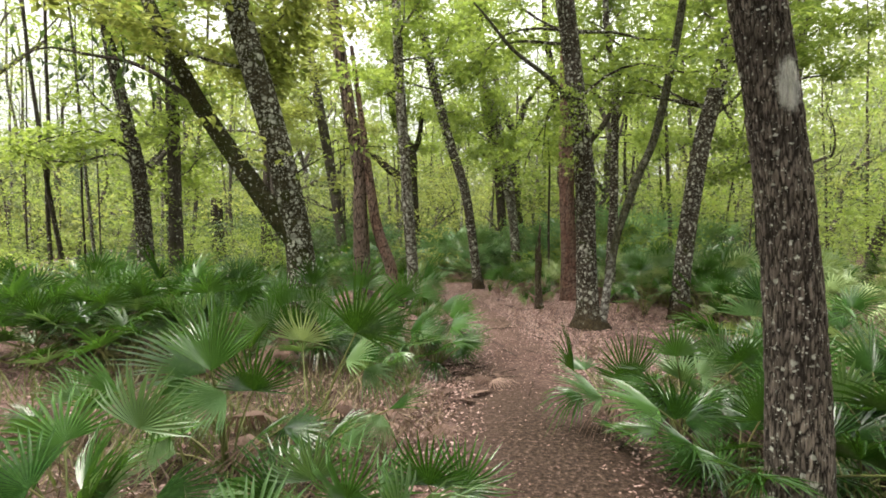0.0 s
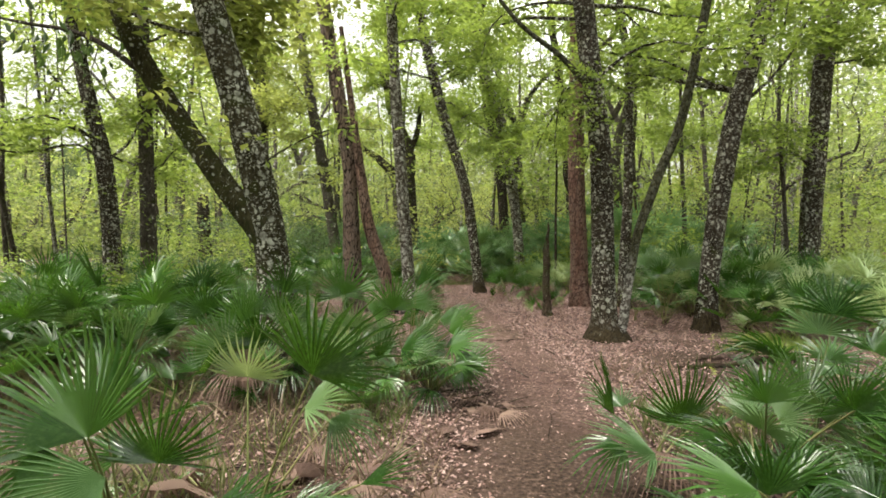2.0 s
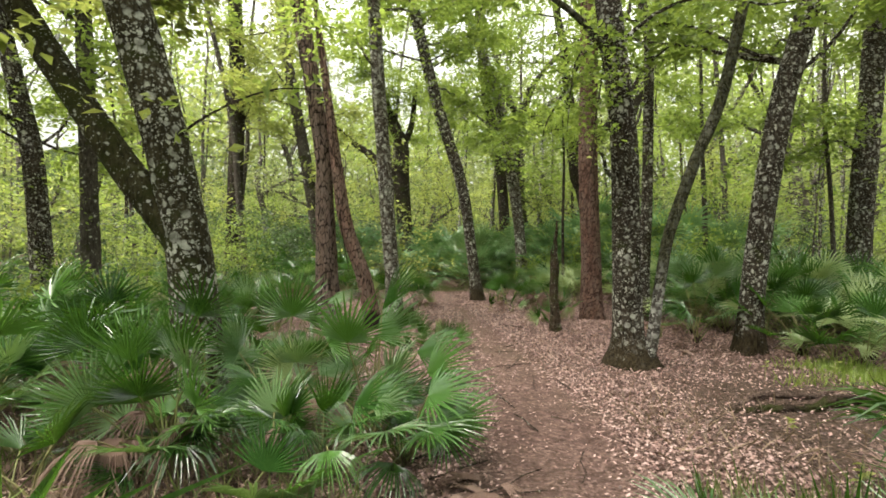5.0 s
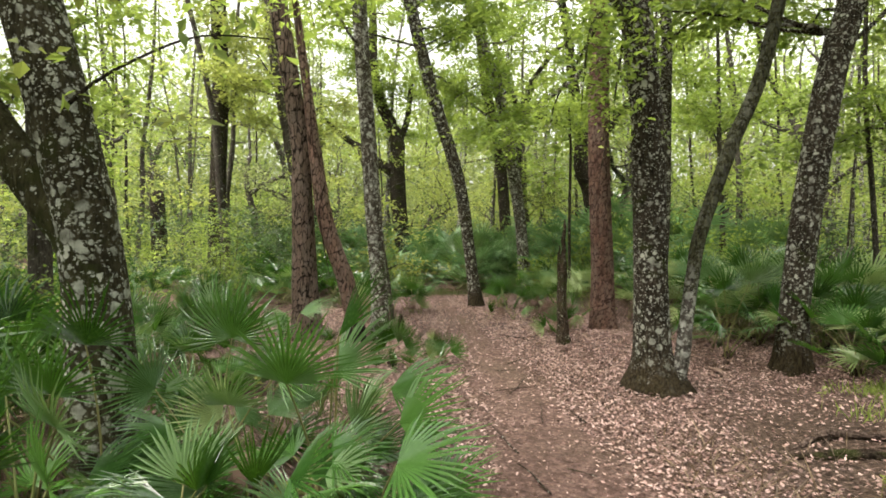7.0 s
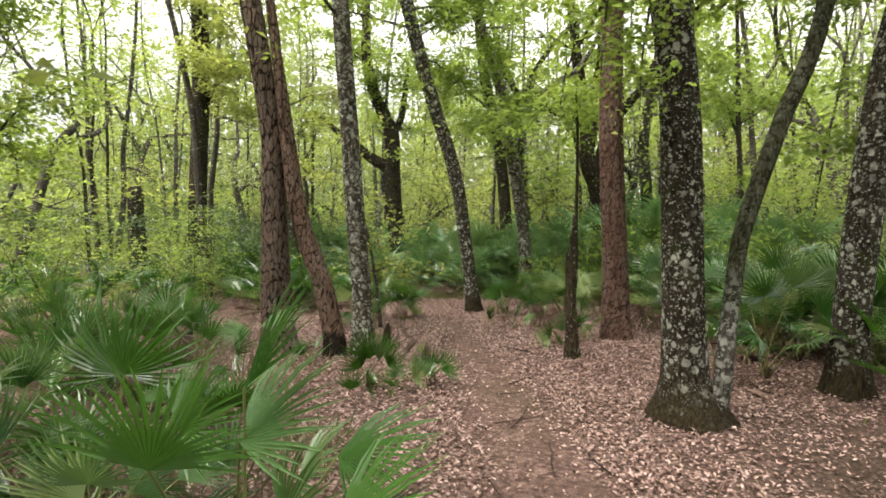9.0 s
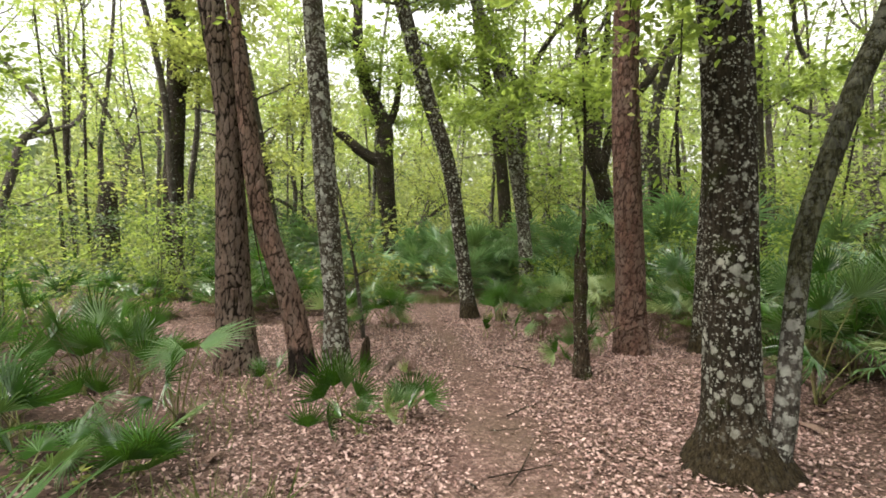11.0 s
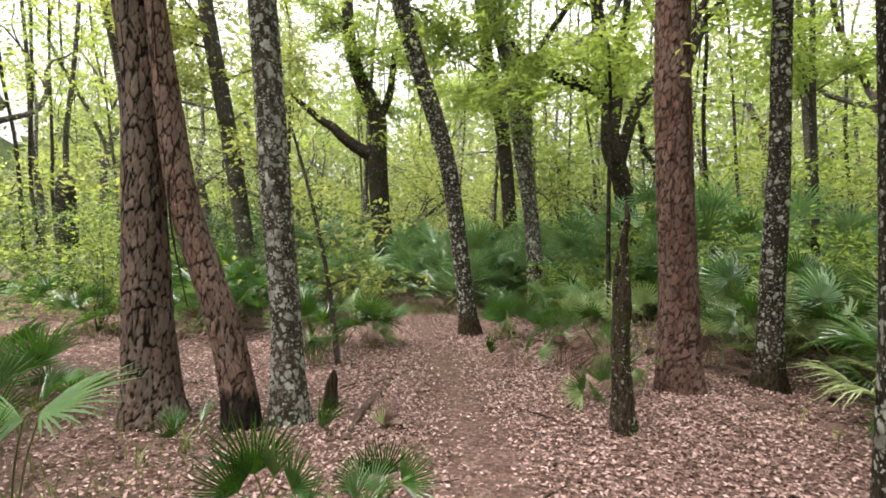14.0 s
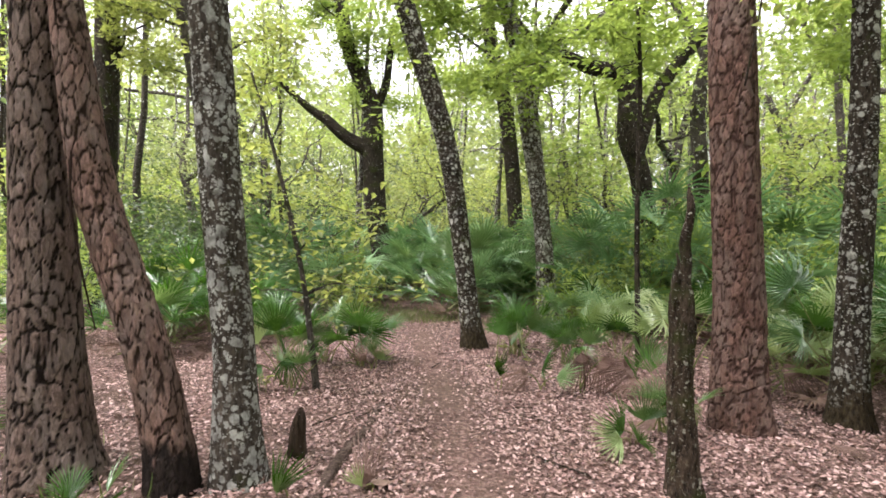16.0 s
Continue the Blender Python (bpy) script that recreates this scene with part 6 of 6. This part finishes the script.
def vine(label, stem_at, zs, n, leaf, mat, seed, spread=0.28):
    """Large leaves on a thin climbing stem round a trunk."""
    r = np.random.default_rng(seed)
    x, y = stem_at
    rows = [(x + 0.1 * math.sin(z * 2.1), y - 0.12 - 0.02 * math.cos(z * 3), z, 0.008) for z in np.linspace(zs[0] - .4, zs[1], 12)]
    ob = thing("climbing_vine", (x, y - 0.2, gz(x, y)), label, "vine")
    o = (x, y - 0.2, gz(x, y))
    part("stem", stem_mesh("stem", rows, M_DARK, o, sides=5, step=0.2, seed=seed), ob)
    z = r.uniform(*zs, n)
    c = np.stack([x + 0.2 * np.sin(z * 2.1), np.full(n, y - 0.25), z], 1) + r.normal(0, spread, (n, 3)) * [1, .7, .5] - np.array(o)
    le = leaf * r.uniform(0.6, 1.2, n)
    part("foliage", leaf_mesh("foliage", c, r.normal(0, 1, (n, 3)) + [0, -.3, -.5], r.normal(0, .6, (n, 3)) + [0, -.5, .8], le, le * 0.62, [mat]), ob)["kind"] = "stuff"


vine("climbing vine with large bright green leaves on a pine", (-2.2, 12.0), (4.2, 6.2), 90, 0.15, M_LEAF_YELLOW, 5, 0.4)
vine("climbing vine with small bright leaves on a red pine", (3.05, 12.95), (3.2, 4.6), 60, 0.1, M_LEAF_YELLOW, 6, 0.2)


def seedlings():
    r = np.random.default_rng(51)
    for k in range(26):
        y = r.uniform(4, 18)
        side = 1 if r.random() < 0.6 else -1
        x = float(path_x(y)) + side * r.uniform(0.9, 3.5)
        if not clear(x, y, 0.85):
            continue
        ob = thing("seedling", (x, y, gz(x, y)), "small bright green seedling in the leaf litter", "seedling", "seedlings in the litter")
        h = r.uniform(0.08, 0.25)
        part("stem", stem_mesh("stem", [(0, 0, -.01, .004), (.01, 0, h * .6, .003), (.02, .01, h, .002)], M_PETIOLE, (0, 0, 0), sides=4, step=0.06), ob)
        n = int(r.integers(5, 11))
        az = r.uniform(0, 6.28, n)
        le = r.uniform(0.05, 0.1, n)
        me = leaf_mesh("leaves", np.stack([np.full(n, .01), np.zeros(n), h * r.uniform(.5, 1, n)], 1), np.stack([np.cos(az), np.sin(az), r.normal(.2, .3, n)], 1), np.stack([r.normal(0, .3, n), r.normal(0, .3, n), np.ones(n)], 1), le, le * .5, [M_LEAF_YELLOW])
        part("foliage", me, ob)["kind"] = "stuff"


seedlings()


def sticks():
    r = np.random.default_rng(52)
    for k in range(46):
        y = r.uniform(2.6, 16)
        x = float(path_x(y)) + r.normal(0, 1.3)
        if any((x - p) ** 2 + (y - q) ** 2 < 0.3 for p, q in ((2.8, 9.95), (2.18, 12), (-.67, 12.15))):
            continue
        a, ln, rad = r.uniform(0, 3.14) * 0.5 + (0 if r.random() < .6 else 1.2), r.uniform(0.15, 0.7), r.uniform(0.003, 0.009)
        rows = []
        for q in np.linspace(-.5, .5, 4):
            u, w = x + math.cos(a) * ln * q + r.normal(0, .012), y + math.sin(a) * ln * q
            rows.append((u, w, gz(u, w) + 0.02 + rad, rad * (1 - .4 * (q + .5))))
        o = rows[0][:3]
        ob = new("fallen_stick", stem_mesh("fallen_stick", rows, M_DARK, o, sides=5, step=0.08, seed=k))
        ob.location = o
        tagged(ob, "thin dark stick lying on the leaf litter", "stick", "fallen sticks")


sticks()


def grass(name, n, xs, ys, label, height, seed, mat, lie=0.45):
    r = np.random.default_rng(seed)
    x, y = r.uniform(*xs, n), r.uniform(*ys, n)
    keep = (np.sin(x * 2.2 + seed) * np.sin(y * 1.9) > r.uniform(-.8, .6, n)) & (np.abs(x - path_x(y)) > np.where(y > 18.6, 0, .75))
    x, y = x[keep], y[keep]
    n = len(x)
    p = np.stack([x, y, ground_z(x, y) - 0.01], 1)
    le = height * r.uniform(.5, 1.3, n)
    me = leaf_mesh(name, p, np.stack([r.normal(0, lie, n), r.normal(0, lie, n), np.ones(n)], 1), r.normal(0, 1, (n, 3)), le, np.full(n, .011), [mat], 0.3)
    tagged(new(name, me), label, "grass", kind="stuff")


grass("grass", 9000, (-3, 4), (18.2, 21), "short green grass where the path ends", 0.2, 61, M_GRASS)
grass("grass", 8000, (-4.5, -.3), (2, 9), "thin dry and green grass among the palmettos", 0.3, 62, M_GRASS)
grass("straw", 6500, (-3.6, .1), (1.8, 8), "pale dry straw and dead fronds under the palmettos", 0.32, 65, M_STRAW, 1.3)
grass("straw", 2200, (1.5, 4.5), (2.2, 8), "pale dry straw under the palmettos", 0.28, 66, M_STRAW, 1.3)
grass("grass", 900, (-4, -1), (9.5, 12.5), "thin green and dry grass beside the pines", 0.22, 67, M_GRASS)
grass("grass", 2600, (3.9, 5.6), (8.3, 9.5), "bright green tufts of grass beside the log", 0.16, 68, M_LEAF)
grass("grass", 3500, (1.6, 4), (2.2, 6), "thin dry and green grass under the palmettos", 0.25, 63, M_GRASS)


def dark_spray():
    """A low limb of the forked oak that carries broad dark leaves."""
    r = np.random.default_rng(71)
    oak = next(o for o in bpy.data.objects if o.get("label", "").startswith("forked oak"))
    o = tuple(oak.location)
    rows = [(-3.3, 7.2, 3.42, .04), (-4.1, 7.5, 3.9, .032), (-5.0, 7.8, 4.3, .024), (-5.9, 8.0, 4.5, .015), (-6.6, 8.1, 4.3, .006)]
    part("limb", stem_mesh("limb", rows, M_DARK, o, sides=7, step=0.15, seed=4, bend=0.05), oak)
    n = 130
    p = smooth_line(rows, 0.1)
    c = p[r.integers(len(p) // 3, len(p), n)][:, :3] + r.normal(0, 0.3, (n, 3)) * [1, 1, .8] - [0, 0, .12] - np.array(o)
    le = r.uniform(.1, .2, n)
    part("foliage", leaf_mesh("foliage", c, r.normal(0, .6, (n, 3)) + [0, 0, -1], r.normal(0, 1, (n, 3)), le, le * .45, [M_LEAF_DARK]), oak, "broad dark leaves")["kind"] = "stuff"


dark_spray()


def leafy_twig():
    """A thin side twig of the forked oak with large bright leaves."""
    r = np.random.default_rng(73)
    oak = next(o for o in bpy.data.objects if o.get("label", "").startswith("forked oak"))
    o = tuple(oak.location)
    rows = [(-2.12, 7.1, 2.36, .014), (-1.8, 7.0, 2.55, .011), (-1.45, 6.95, 2.72, .008), (-1.1, 6.9, 2.8, .006), (-.7, 6.9, 2.78, .003)]
    part("limb", stem_mesh("limb", rows, M_DARK, o, sides=7, step=0.1, seed=5, bend=0.03), oak)
    n, line = 70, smooth_line(rows, 0.06)
    c = line[r.integers(len(line) // 5, len(line), n)][:, :3] + r.normal(0, 0.13, (n, 3)) - np.array(o)
    le = r.uniform(.07, .13, n)
    part("foliage", leaf_mesh("foliage", c, r.normal(0, .7, (n, 3)) + [.2, 0, -.3], r.normal(0, .5, (n, 3)) + [0, 0, 1], le, le * .5, [M_LEAF]), oak, "large bright green leaves")["kind"] = "stuff"


leafy_twig()


def low_bough():
    """A drooping leafy bough of the large oak over the path."""
    r = np.random.default_rng(72)
    oak = next(o for o in bpy.data.objects if o.get("label", "").startswith("large lichen-spotted oak"))
    o = tuple(oak.location)
    for k, rows in enumerate(([(2.5, 9.6, 4.4, .035), (2.2, 9.4, 4.2, .026), (1.85, 9.3, 3.7, .018), (1.5, 9.25, 3.1, .01), (1.4, 9.2, 2.7, .005)], [(2.4, 9.5, 4.35, .02), (2.2, 9.3, 3.8, .014), (2.1, 9.25, 3.2, .009), (2.05, 9.2, 2.65, .004)], [(2.3, 9.45, 4.25, .02), (1.9, 9.2, 3.9, .015), (1.75, 9.15, 3.4, .01), (1.7, 9.1, 2.9, .004)])):
        part("limb", stem_mesh("limb", rows, M_MOSSY, o, sides=7, step=0.12, seed=k, bend=0.03), oak)
        line = smooth_line(rows, 0.08)
        c = line[r.integers(len(line) // 4, len(line), 30)][:, :3] + r.normal(0, 0.2, (30, 3)) - np.array(o)
        part("foliage", leaf_mesh("foliage", *sprays(c, r, 16, 0.34, 0.085), [M_LEAF_MID]), oak, "dense small green leaves")["kind"] = "stuff"


low_bough()


def dead_fans():
    """Dry fallen fan leaves on the ground under the palmettos."""
    r = np.random.default_rng(81)
    spots = [(-.6, 4.6), (-.2, 4.9), (.1, 5.3), (-.9, 4.4), (-1.6, 4.7), (.25, 5.0), (-.1, 4.3), (2.7, 13.4), (2.6, 12.8), (3.6, 13.4), (1.4, 16.1), (2.1, 15.7), (3.7, 12.7), (-1.0, 9.7), (-2.3, 9.0), (-1.9, 5.2), (-2.6, 4.6), (2.2, 3.5), (2.6, 4.4), (.3, 12.0)]
    spots += [(.35 + r.normal(0, .16), 5.75 + r.normal(0, .25)) for _ in range(9)]
    spots += [(r.uniform(-3, -.3), r.uniform(4, 7)) for _ in range(16)] + [(r.uniform(2.2, 4.2), r.uniform(2.8, 5)) for _ in range(8)] + [(r.uniform(3.5, 6), r.uniform(10.5, 15)) for _ in range(8)]
    for k, (x, y) in enumerate(spots):
        az, s = r.uniform(0, 360), r.uniform(.25, .42)
        ob = new("fallen_frond", BLADES["dead"][k % 2])
        ob.matrix_basis = pose(x, y, gz(x, y) + 0.05, r.normal(0, 8), r.normal(0, 8), az) @ Matrix.Diagonal((s, s, s * .35, 1))
        tagged(ob, "dry brown fan leaf fallen on the litter", "dead leaf", "fallen fan leaves")


dead_fans()
